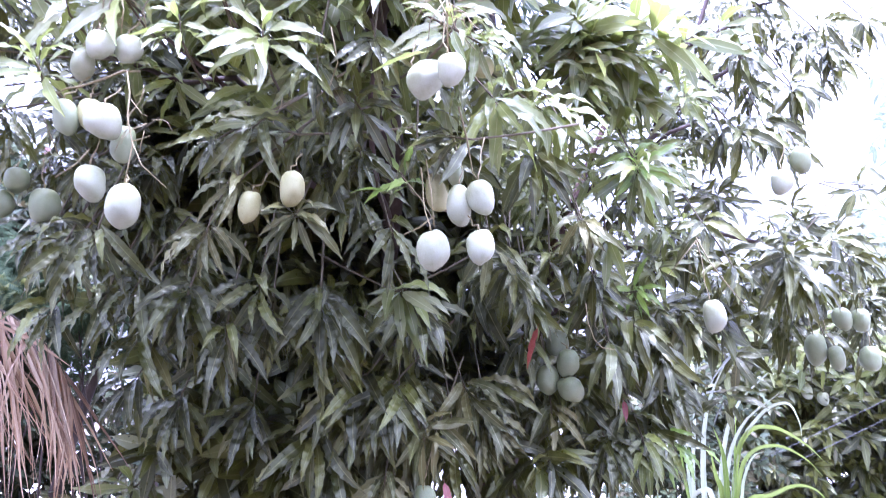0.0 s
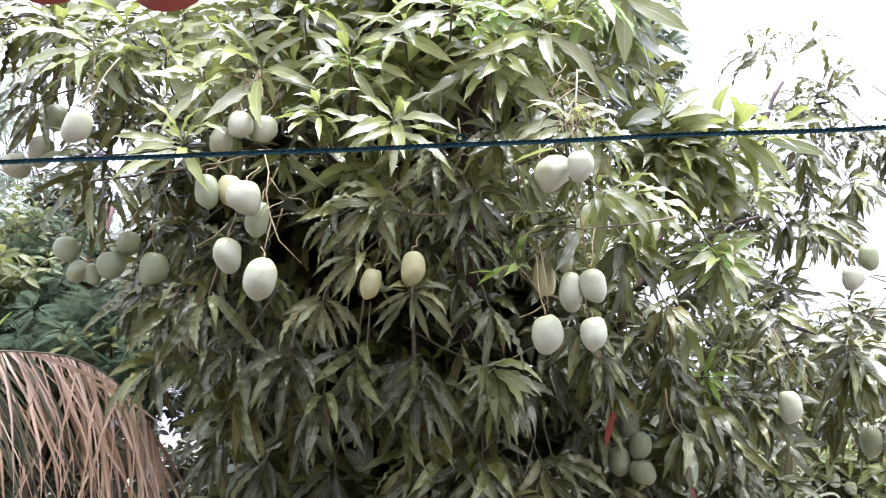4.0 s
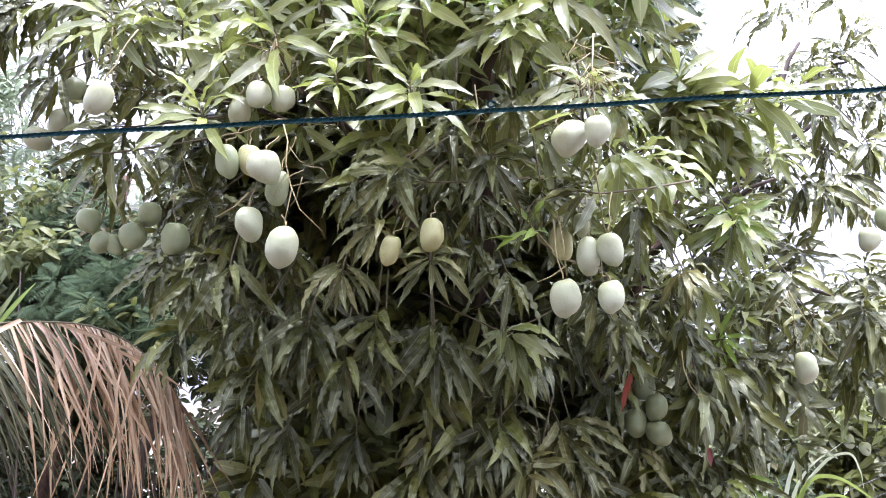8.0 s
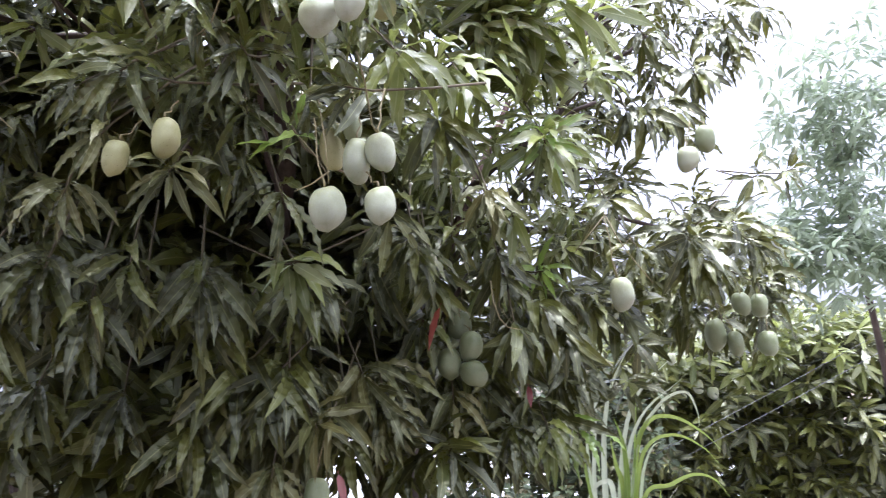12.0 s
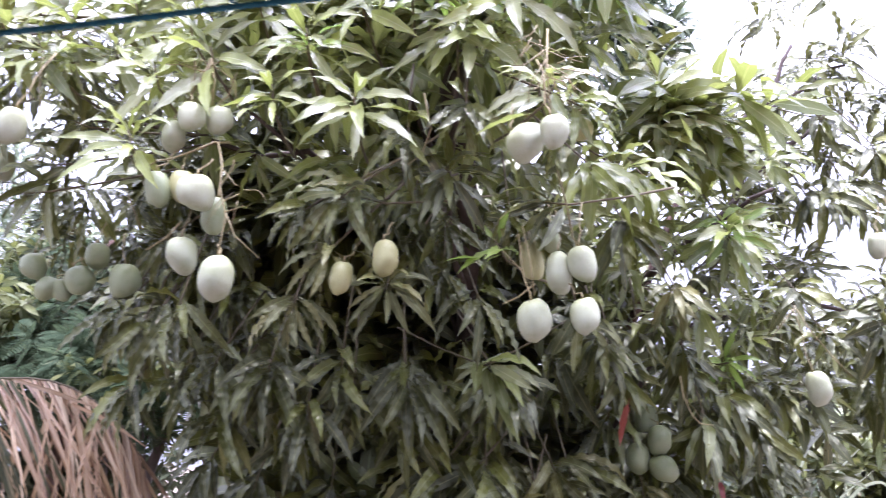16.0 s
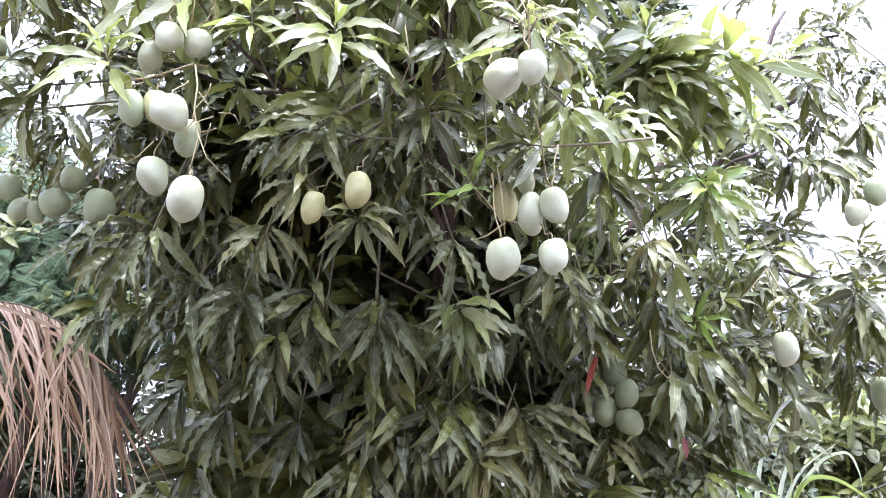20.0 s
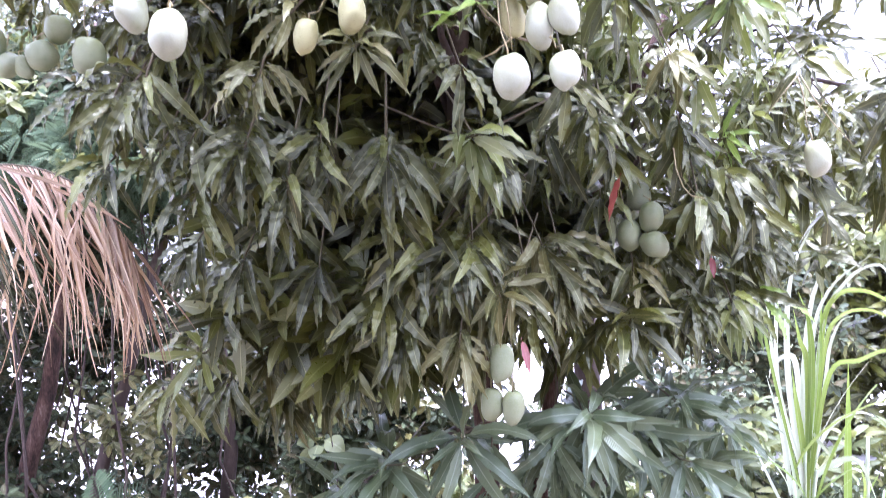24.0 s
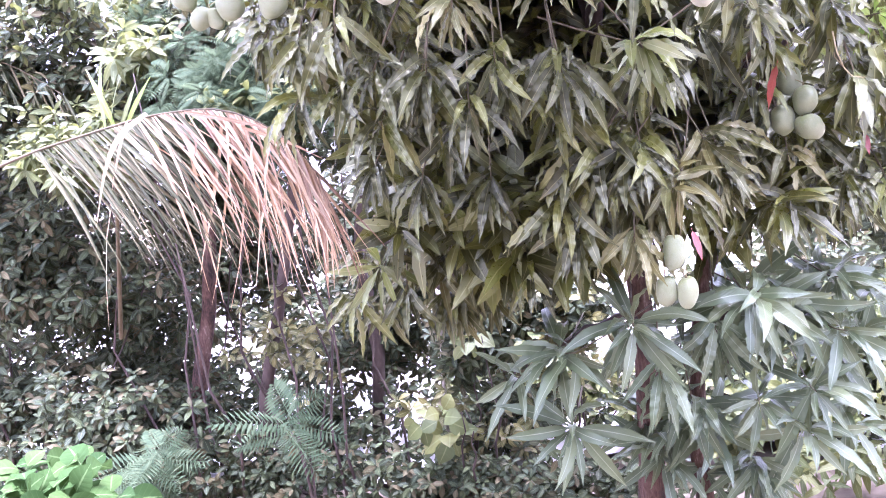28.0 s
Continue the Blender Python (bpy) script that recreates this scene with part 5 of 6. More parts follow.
# ---- palm ----
def palm_frond(name, spine, reach, green_to, label, count=58, hang=0.8, back=True, bow=1.0, aim=None, bare=0.04):
    """A feather leaf: a curved midrib with long narrow leaflets on both sides, green at its base and dry towards its tip."""
    ob = thing(name, spine[0], label, "palm frond")
    pts = [Vector(p) for p in spine]
    cum = [0.0]
    for a, b in zip(pts, pts[1:]):
        cum.append(cum[-1] + (b - a).length)

    def on(q):
        d = q * cum[-1]
        for i in range(len(pts) - 1):
            if d <= cum[i + 1] or i == len(pts) - 2:
                k = (d - cum[i]) / (cum[i + 1] - cum[i])
                p0, p3 = pts[max(i - 1, 0)], pts[min(i + 2, len(pts) - 1)]
                a, b = pts[i], pts[i + 1]
                k2, k3 = k * k, k * k * k
                p = 0.5 * (2 * a + (b - p0) * k + (2 * p0 - 5 * a + 4 * b - p3) * k2 + (3 * a - p0 - 3 * b + p3) * k3)
                return p, (b - a).normalized()
        return pts[-1], (pts[-1] - pts[-2]).normalized()

    line = [on(q)[0] for q in np.linspace(0, 1, 30)]
    part("midrib", tube(line, list(np.linspace(0.008, 0.0025, 30)), 7), TWIG, ob, "tan woody midrib")
    seg = 9
    for k in range(count):
        q = bare + (1 - bare) * k / (count - 1)
        p, d = on(q)
        for s in (-1, 1) if back and k % 2 == 0 else (-1,):
            out_v = Vector((-d.y * s, d.x * s, 0)).normalized()
            if s > 0:
                out_v = Vector((0, 1, 0)) * 0.8 + out_v * 0.2
            length = reach * (0.55 + 0.45 * math.sin(math.pi * min(1, 0.25 + 0.62 * q))) * rng.uniform(0.82, 1.1) * (1 - 0.35 * max(0, q - 0.85) / 0.15)
            v0 = (d * (0.85 if q > green_to else 0.8) + out_v * (0.30 if s < 0 else 0.2) + Vector((0, 0, rng.uniform(-1.1, -0.5) if q > green_to else -0.7)) + Vector(rng.normal(size=3)) * 0.06).normalized()
            if aim:
                v0 = (Vector(aim) * (1.0 if s < 0 else -1.0) + d * 0.35 + Vector(rng.normal(size=3)) * 0.05).normalized()
            dry = q + rng.uniform(-0.10, 0.10) > green_to
            if dry and rng.random() < 0.14:
                v0 = Vector((rng.uniform(-0.6, 0.3), rng.uniform(-0.3, 0.1), -1)).normalized()
            limp = hang * (rng.choice((0.5, 0.8, 1.2, 3.0)) if dry else 0.8) * rng.uniform(0.7, 1.3)
            lp, vel, rows = p.copy(), v0, []
            wid = 0.5 * (0.0095 if dry else 0.0105) * rng.uniform(0.35, 1.6)
            for i in range(seg + 1):
                u = i / seg
                w = wid * (0.35 + 0.65 * math.sin(math.pi * min(1, 0.15 + 0.85 * u))) * (1 - 0.7 * u ** 3)
                acr = vel.cross(Vector((0.3 * math.sin(k * 3.7), -0.8, 0.55))).normalized()
                nrm = acr.cross(vel)
                rows.append([lp - acr * w + nrm * w * 0.5, lp, lp + acr * w + nrm * w * 0.5])
                vel = (vel + Vector((0, 0, -1)) * limp * (0.08 + 0.5 * u) * bow + Vector(rng.normal(size=3)) * (0.05 if dry else 0.015)).normalized()
                lp = lp + vel * length / seg
            v = np.array([list(c) for r in rows for c in r])
            uv = np.stack([np.repeat(np.linspace(0, 1, seg + 1), 3), np.tile([0.0, 0.5, 1.0], seg + 1)], 1)
            f = np.array([(3 * i + j, 3 * i + j + 1, 3 * i + j + 4, 3 * i + j + 3) for i in range(seg) for j in range(2)])
            pl = Pile()
            pl.add(v, f, uv)
            part("leaflet", pl.mesh("leaflet", PALM_DRY if dry else PALM), None, ob, "")
    return ob


dry_frond = palm_frond("palm_frond", [(-3.4, 3.2, 1.78), (-2.85, 3.1, 1.96), (-2.431, 3.0, 2.059), (-2.167, 2.95, 2.099), (-1.903, 2.9, 2.131), (-1.743, 2.85, 2.136), (-1.55, 2.8, 2.123), (-1.37, 2.74, 2.055), (-1.235, 2.7, 1.945), (-1.17, 2.68, 1.84)],
           0.78, 0.67, "drooping coconut palm frond, olive green turning dry pinkish brown", 100, 0.2, bare=0.44)
palm_frond("palm_frond", [(-4.7, 4.1, 5.6), (-4.35, 4.1, 5.0), (-4.2, 4.05, 4.4), (-4.15, 4.0, 3.8), (-4.15, 4.0, 3.3)], 0.85, 2.0,
           "green coconut palm frond high beside the shrubs", 60, 0.06, aim=(1.0, 0.1, -0.12))
palm = thing("coconut_palm", (-6.2, 6.4, 0), "tall coconut palm trunk standing outside the garden shrubs", "palm tree")
part("trunk", tube([(-6.2, 6.4, -0.1), (-6.1, 6.4, 2.0), (-6.0, 6.4, 4.4)], [0.16, 0.12, 0.1], 10), BARK, palm)
palm_frond("palm_frond", [(-6.0, 6.4, 4.4), (-5.2, 6.2, 4.7), (-4.3, 6.0, 4.55), (-3.6, 5.9, 4.1), (-3.1, 5.8, 3.5)], 0.8, 2.0,
           "hazy coconut palm frond arching over the shrubs", 54, 0.12)
palm_frond("palm_frond", [(-6.0, 6.4, 4.4), (-5.0, 6.1, 4.35), (-4.2, 5.9, 4.0), (-3.5, 5.8, 3.5), (-2.9, 5.7, 3.2)], 0.8, 2.0,
           "hazy coconut palm frond drooping behind the shrubs", 54, 0.03, aim=(0.75, 0.1, -0.22))
palm_frond("palm_frond", [(-4.6, 4.4, 2.3), (-4.0, 4.3, 2.75), (-3.4, 4.3, 2.7), (-3.0, 4.3, 2.45)], 0.5, 2.0,
           "low green palm frond in front of the shrubs", 30, 0.5)



# ---- shrubs, thicket and far trees ----
def small_bush(name, place, label, material, blobs, count, size, kinds=SMALL, category="shrub", stems=5, leaves=9, group="", sparse=0.15, bark=BARK):
    ob = thing(name, place, label, category, group)
    for k in range(min(stems, 3)):
        b = blobs[k % len(blobs)]
        base = np.array([b[0][0] + rng.uniform(-0.5, 0.5) * b[1][0], b[0][1] + rng.uniform(0.0, 0.2), -0.05])
        top = np.array(b[0]) + rng.normal(size=3) * np.array(b[1]) * 0.3
        part("branch", tube(bent(base, top, -0.02, 0.03, 7), list(np.linspace(0.009, 0.003, 7)), 6), bark, ob)
    pile = Pile()
    total = sum(b[1][0] * b[1][2] for b in blobs)
    for c, r in blobs:
        fill(pile, c, r, max(1, int(count * r[0] * r[2] / total)), size, leaves, kinds, down=0.0, inner=sparse, front=False, lo=10, hi=120)
    tagged(part("foliage", pile.mesh("foliage", material), None, ob), kind="stuff")
    return ob


def feather_leaf(pairs=13):
    """A fern-like leaf of length 1 with paired narrow leaflets, for feathery foliage."""
    vs, fs, uvs = [], [], []
    n = 0
    for i in range(pairs):
        s = 0.1 + 0.88 * i / (pairs - 1)
        z = -0.35 * s * s
        L = 0.30 * math.sin(math.pi * (0.15 + 0.8 * s)) + 0.05
        for sd in (-1, 1):
            a = np.array([s, 0, z])
            t = a + np.array([0.10, sd * L, -0.06])
            m1, m2 = (a + t) / 2 + np.array([0.032, 0, 0.012]), (a + t) / 2 - np.array([0.032, 0, -0.012])
            vs += [a, m1, t, m2]
            fs.append((n, n + 1, n + 2, n + 3))
            uvs += [(0, 0.5), (0.5, 1), (1, 0.5), (0.5, 0)]
            n += 4
    vs += [np.array(p) for p in ((0, -0.006, 0), (0, 0.006, 0), (1, 0.004, -0.35), (1, -0.004, -0.35))]
    fs.append((n, n + 1, n + 2, n + 3))
    uvs += [(0, 0.5)] * 4
    return np.array(vs, float), np.array(fs), np.array(uvs, float)


fl = feather_leaf()


def tilt_y(v, a):
    c, s = math.cos(a), math.sin(a)
    return np.stack([v[:, 0] * c - v[:, 2] * s, v[:, 1], v[:, 0] * s + v[:, 2] * c], 1)


FEATHER = {int(a): [(tilt_y(fl[0], radians(a * 0.7 + rng.uniform(-8, 8))), fl[1], fl[2]) for _ in range(3)] for a in ANGLES}

small_bush("shrub", (-3.3, 4.7, 0), "tall loose shrub with small olive-green leaves", SHRUB,
           [((-3.6, 4.6, 2.6), (0.9, 0.5, 0.7)), ((-2.7, 4.8, 2.5), (0.7, 0.4, 0.6)), ((-3.5, 4.6, 1.5), (0.9, 0.4, 0.7)), ((-3.9, 4.7, 3.15), (0.4, 0.3, 0.4)), ((-3.2, 4.8, 3.25), (0.22, 0.2, 0.4)), ((-2.6, 4.9, 3.1), (0.3, 0.2, 0.35)), ((-4.3, 4.8, 3.5), (0.25, 0.2, 0.4)), ((-4.8, 4.9, 2.4), (0.8, 0.4, 1.0))], 2600, 0.085, stems=3)
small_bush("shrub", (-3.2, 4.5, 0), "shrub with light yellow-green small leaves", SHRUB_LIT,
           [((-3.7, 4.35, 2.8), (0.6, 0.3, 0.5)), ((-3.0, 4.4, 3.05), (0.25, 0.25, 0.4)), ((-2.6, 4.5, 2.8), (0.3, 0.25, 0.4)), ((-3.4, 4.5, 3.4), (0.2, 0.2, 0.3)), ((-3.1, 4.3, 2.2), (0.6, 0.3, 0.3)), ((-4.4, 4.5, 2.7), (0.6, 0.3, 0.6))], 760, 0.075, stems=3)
small_bush("feathery_tree", (-2.1, 4.4, 0), "slender tree with feathery light green compound leaves", FERN,
           [((-2.1, 4.1, 2.35), (0.5, 0.3, 0.28)), ((-1.75, 4.2, 2.2), (0.4, 0.3, 0.3)), ((-2.2, 4.5, 2.75), (0.5, 0.3, 0.3))], 110, 0.15, FEATHER, "tree", 6, 7)
small_bush("shrub", (-2.3, 4.6, 0), "dense shrub of small grey-green leaves behind the frond", SHRUB,
           [((-2.1, 4.5, 2.5), (0.7, 0.3, 0.5)), ((-1.6, 4.6, 2.3), (0.5, 0.25, 0.45)), ((-2.5, 5.0, 1.9), (0.6, 0.2, 0.4)), ((-1.4, 4.9, 2.9), (0.5, 0.25, 0.5))], 1700, 0.075, stems=3)
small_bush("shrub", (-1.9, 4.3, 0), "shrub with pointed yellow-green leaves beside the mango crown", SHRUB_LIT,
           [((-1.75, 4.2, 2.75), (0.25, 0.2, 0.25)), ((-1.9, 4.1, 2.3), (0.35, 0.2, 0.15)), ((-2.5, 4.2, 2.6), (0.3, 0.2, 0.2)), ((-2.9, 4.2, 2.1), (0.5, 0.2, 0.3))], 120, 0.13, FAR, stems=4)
small_bush("feathery_tree", (-1.8, 3.9, 0), "low sapling with feathery blue-green compound leaves", FERN,
           [((-1.7, 3.7, 0.66), (0.35, 0.2, 0.08)), ((-2.6, 4.0, 0.5), (0.4, 0.3, 0.2))], 8, 0.28, FEATHER, "sapling", 4, 6)
small_bush("broad_leaf_shrub", (-2.25, 2.75, 0), "low shrub with broad fresh green leaves", BROADLEAF,
           [((-2.35, 2.65, 0.82), (0.35, 0.25, 0.18))], 18, 0.14, BROAD, "shrub", 4, 7)
small_bush("airy_tree", (-2.6, 5.4, 0), "airy tree behind the shrubs, its leaves coloured pale as haze", HAZED_TREE,
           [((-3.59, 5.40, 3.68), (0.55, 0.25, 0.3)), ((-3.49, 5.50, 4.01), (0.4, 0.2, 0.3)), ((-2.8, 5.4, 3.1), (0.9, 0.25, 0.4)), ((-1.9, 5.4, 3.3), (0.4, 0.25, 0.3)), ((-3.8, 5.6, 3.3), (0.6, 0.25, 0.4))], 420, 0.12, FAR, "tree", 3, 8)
small_bush("vine_plant", (-1.1, 4.2, 0), "climbing plant with broad yellow-green leaves", SHRUB_LIT,
           [((-1.05, 4.1, 0.55), (0.3, 0.2, 0.25)), ((-0.9, 4.3, 1.0), (0.4, 0.2, 0.3))], 9, 0.14, BROAD, "plant", 3, 6)
small_bush("thicket", (-1.6, 6.2, 0), "dark thicket of small-leaved bushes behind the trees", SHRUB,
           [((-2.9, 6.0, 1.3), (1.2, 0.4, 0.9)), ((-1.7, 6.2, 1.3), (0.9, 0.4, 0.8)), ((-4.6, 6.0, 2.0), (1.2, 0.4, 1.2)), ((-2.6, 6.3, 2.6), (1.2, 0.4, 0.7)), ((-0.7, 6.4, 2.4), (0.9, 0.4, 0.6)), ((1.8, 6.6, 1.2), (1.0, 0.4, 0.8))], 3300, 0.09, stems=4)
small_bush("thicket", (-0.5, 5.0, 0), "low undergrowth coloured a sunlit yellow-green", SHRUB_LIT,
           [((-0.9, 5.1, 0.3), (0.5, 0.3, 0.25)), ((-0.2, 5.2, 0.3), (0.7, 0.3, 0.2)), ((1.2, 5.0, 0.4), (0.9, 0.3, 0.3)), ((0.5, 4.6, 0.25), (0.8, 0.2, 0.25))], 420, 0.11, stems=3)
small_bush("thicket", (-1.0, 5.8, 0), "dark low undergrowth of small-leaved bushes", SHRUB,
           [((-3.4, 5.5, 0.6), (1.1, 0.3, 0.6)), ((-1.8, 5.6, 0.65), (1.0, 0.3, 0.55)), ((-0.6, 5.7, 0.35), (0.5, 0.3, 0.3)), ((1.0, 5.8, 0.7), (0.9, 0.3, 0.5)), ((-1.2, 5.3, 1.1), (0.8, 0.3, 0.35)), ((-4.8, 5.4, 0.8), (1.0, 0.3, 0.8)), ((-3.0, 5.0, 0.4), (0.9, 0.3, 0.4)), ((-4.0, 4.7, 0.6), (0.8, 0.3, 0.6))], 2300, 0.08, stems=3)
small_bush("thicket", (-1.5, 4.4, 0), "dark tangled undergrowth with dry brownish leaves", SHRUB,
           [((-2.2, 4.35, 0.2), (0.8, 0.25, 0.3)), ((-1.2, 4.3, 0.12), (0.8, 0.25, 0.28)), ((-0.4, 4.2, 0.1), (0.8, 0.25, 0.22)), ((-3.1, 4.2, 0.5), (0.7, 0.25, 0.5)), ((-1.5, 5.2, 0.75), (0.8, 0.2, 0.3)), ((-3.2, 5.0, 1.1), (0.6, 0.25, 0.45)), ((-1.2, 5.2, 1.1), (0.6, 0.2, 0.3))], 1400, 0.07, stems=3)
small_bush("thicket", (-0.8, 4.9, 0), "low dark bushes in front of the pale yard", SHRUB,
           [((-2.0, 4.85, 0.3), (0.7, 0.2, 0.38)), ((-0.9, 4.85, 0.3), (0.7, 0.2, 0.36)), ((0.3, 4.9, 0.35), (0.7, 0.2, 0.36)), ((1.4, 4.8, 0.3), (0.7, 0.2, 0.34)), ((2.0, 4.6, 0.3), (0.5, 0.2, 0.34)), ((-3.0, 4.7, 0.4), (0.6, 0.2, 0.4))], 1250, 0.07, stems=3)
small_bush("thicket", (-0.9, 4.6, 0), "withered brown and olive undergrowth between the trunks", LEAF_OLD,
           [((-1.0, 4.5, 0.4), (0.6, 0.2, 0.35)), ((-0.5, 4.6, 0.8), (0.5, 0.2, 0.4)), ((-2.0, 4.6, 0.9), (0.5, 0.2, 0.4))], 110, 0.08, SMALL, stems=3)
small_bush("thicket", (-0.60, 4.65, 0), "dark brownish bush of small leaves behind the trunks", SHRUB,
           [((-0.60, 4.60, 1.00), (0.4, 0.2, 0.22)), ((-0.31, 4.70, 0.90), (0.28, 0.2, 0.2)), ((-0.90, 4.50, 0.85), (0.35, 0.2, 0.3))], 330, 0.08, stems=3)
small_bush("leafy_shrub", (1.0, 4.1, 0), "low leafy shrub with light green leaves beside the cane", SHRUB_LIT,
           [((1.15, 4.7, 0.75), (0.45, 0.2, 0.35)), ((2.0, 4.7, 0.6), (0.5, 0.2, 0.4)), ((1.3, 4.0, 0.38), (0.4, 0.14, 0.32)), ((0.9, 4.2, 0.15), (0.4, 0.2, 0.2))], 110, 0.15, FAR, stems=3)


def slim_tree(name, points, r0, r1, mat, label):
    ob = thing(name, points[0], label, "tree")
    part("trunk", tube(points, list(np.linspace(r0, r1, len(points))), 10), mat, ob)
    return ob


slim_tree("slim_tree", [(-2.88, 4.8, -0.1), (-2.8, 4.8, 0.3), (-2.7, 4.8, 0.7), (-2.58, 4.8, 1.1), (-2.5, 4.8, 1.6), (-2.4, 4.85, 2.4), (-2.3, 4.9, 3.2)], 0.058, 0.03, BARK_RED, "slim reddish-brown tree trunk without low branches")
slim_tree("slim_tree", [(-2.3, 4.6, -0.1), (-2.22, 4.6, 0.6), (-2.05, 4.6, 1.15), (-1.93, 4.6, 1.6), (-1.7, 4.7, 2.4)], 0.042, 0.025, BARK, "dark leaning tree trunk")
slim_tree("slim_tree", [(-1.7, 5.0, -0.1), (-1.6, 5.0, 0.7), (-1.65, 5.0, 1.3), (-1.5, 5.0, 2.2)], 0.045, 0.03, BARK, "dark slim trunk in the thicket")
slim_tree("slim_tree", [(-0.75, 5.0, -0.1), (-0.8, 5.0, 0.5), (-0.6, 5.0, 1.2), (-0.7, 5.0, 2.0)], 0.05, 0.03, BARK, "dark slim trunk in the thicket")
slim_tree("pole", [(-1.17, 4.5, -0.05), (-1.15, 4.5, 0.3), (-1.13, 4.5, 0.6), (-1.11, 4.5, 0.9), (-1.1, 4.5, 1.2)], 0.014, 0.012, BARK_PALE, "thin pale dry stick standing in the undergrowth")


def cane_clump(name, base, blades, label, canes):
    """A fan of long narrow blades from one root, with a few canes; each blade: turn, reach sideways, height, droop, pale or not."""
    ob = thing(name, base, label, "tall grass")
    for (dx, dz) in canes:
        part("cane", tube(bent(base, (base[0] + dx, base[1], base[2] + dz), 0.0, 0.01, 6), list(np.linspace(0.015, 0.008, 6)), 7), CANE_PALE, ob, "pale jointed stalk")
    for (root, turn, start, limp, L, pale) in blades:
        v, f, uv = blade(start, limp, width=0.021 + 0.009 * rng.random(), seg=12, petiole=0.01, wave=0.0, fold=0.2)
        pl = Pile()
        pl.add(laid(v, turn, L) + np.array(base) + np.array([rng.uniform(-0.05, 0.05), rng.uniform(-0.06, 0.06), root]), f, uv)
        part("blade", pl.mesh("blade", CANE_PALE if pale else CANE), None, ob)
    return ob


def ribbon(points, width, material, parent):
    """One long grass blade along a smooth curve through the points, folded along its middle and tapering to its tip."""
    p = [Vector(q) for q in points]
    p = [2 * p[0] - p[1]] + p + [2 * p[-1] - p[-2]]
    line = []
    for i in range(1, len(p) - 2):
        for k in range(5):
            q = k / 5
            line.append(0.5 * (2 * p[i] + (p[i + 1] - p[i - 1]) * q + (2 * p[i - 1] - 5 * p[i] + 4 * p[i + 1] - p[i + 2]) * q * q + (3 * p[i] - p[i - 1] - 3 * p[i + 1] + p[i + 2]) * q ** 3))
    line.append(p[-2])
    n, vs, uvs = len(line), [], []
    for i, c in enumerate(line):
        d = (line[min(i + 1, n - 1)] - line[max(i - 1, 0)]).normalized()
        acr = d.cross(Vector((0.25, 1, 0.2))).normalized()
        u = i / (n - 1)
        w = 0.5 * width * (0.55 + 0.45 * math.sin(math.pi * min(1.0, 0.1 + u))) * (1 - u ** 3) + 0.0006
        vs += [c - acr * w + Vector((0, -0.3 * w, 0)), c, c + acr * w + Vector((0, -0.3 * w, 0))]
        uvs += [(u, 0.0), (u, 0.5), (u, 1.0)]
    f = np.array([(3 * i + j, 3 * i + j + 1, 3 * i + j + 4, 3 * i + j + 3) for i in range(n - 1) for j in range(2)])
    pl = Pile()
    pl.add(np.array([list(v) for v in vs]), f, np.array(uvs))
    part("blade", pl.mesh("blade", material), None, parent)


ribbon([(-1.749, 2.700, 2.129), (-1.815, 2.620, 2.057), (-1.865, 2.580, 1.944), (-1.915, 2.560, 1.767)], 0.02, PALM_DRY, dry_frond)
ribbon([(-1.834, 2.720, 2.114), (-1.831, 2.640, 2.021), (-1.839, 2.600, 1.945)], 0.016, PALM_DRY, dry_frond)
ribbon([(-1.723, 2.780, 2.129), (-1.565, 2.620, 2.043), (-1.547, 2.600, 1.987), (-1.572, 2.600, 1.932)], 0.009, PALM_DRY, dry_frond)
ribbon([(-1.641, 2.760, 2.123), (-1.426, 2.660, 2.063), (-1.262, 2.600, 2.009)], 0.014, PALM_DRY, dry_frond)
ribbon([(-1.420, 2.700, 2.041), (-1.251, 2.620, 1.975), (-1.117, 2.560, 1.902)], 0.013, PALM_DRY, dry_frond)
ribbon([(-1.491, 2.720, 2.089), (-1.433, 2.600, 2.026), (-1.434, 2.560, 1.863), (-1.435, 2.560, 1.732)], 0.009, PALM_DRY, dry_frond)
ribbon([(-1.378, 2.700, 2.013), (-1.356, 2.580, 1.936), (-1.346, 2.560, 1.795), (-1.355, 2.560, 1.640)], 0.009, PALM_DRY, dry_frond)
ribbon([(-1.327, 2.700, 1.977), (-1.319, 2.580, 1.866), (-1.324, 2.560, 1.709)], 0.008, PALM_DRY, dry_frond)


def fan(low, high, count, spread, drift, longest, pale):
    rows = []
    for k in range(count):
        rows.append((rng.uniform(low, high), drift + rng.uniform(-spread, spread) + (180 if k % 3 == 0 else 0), rng.uniform(66, 88), rng.uniform(0.12, 0.55), longest * rng.uniform(0.6, 1.05), rng.random() < pale))
    return rows


cane = cane_clump("cane_grass", (1.36, 4.2, -0.05), fan(0.25, 0.8, 8, 45, -5, 0.8, 0.8), "tall cane grass with long pale whitish and young yellow-green blades", [(0.03, 0.9), (-0.03, 0.75), (0.08, 0.8)])
ribbon([(1.381, 4.200, 0.611), (1.323, 4.210, 1.207), (1.345, 4.190, 1.663), (1.492, 4.200, 1.973)], 0.028, CANE_PALE, cane)
ribbon([(1.396, 4.200, 0.722), (1.400, 4.220, 1.202), (1.475, 4.200, 1.646), (1.732, 4.230, 1.904)], 0.026, CANE_PALE, cane)
ribbon([(1.396, 4.200, 0.533), (1.430, 4.210, 1.281), (1.525, 4.220, 1.587), (1.720, 4.170, 1.767)], 0.021, CANE_PALE, cane)
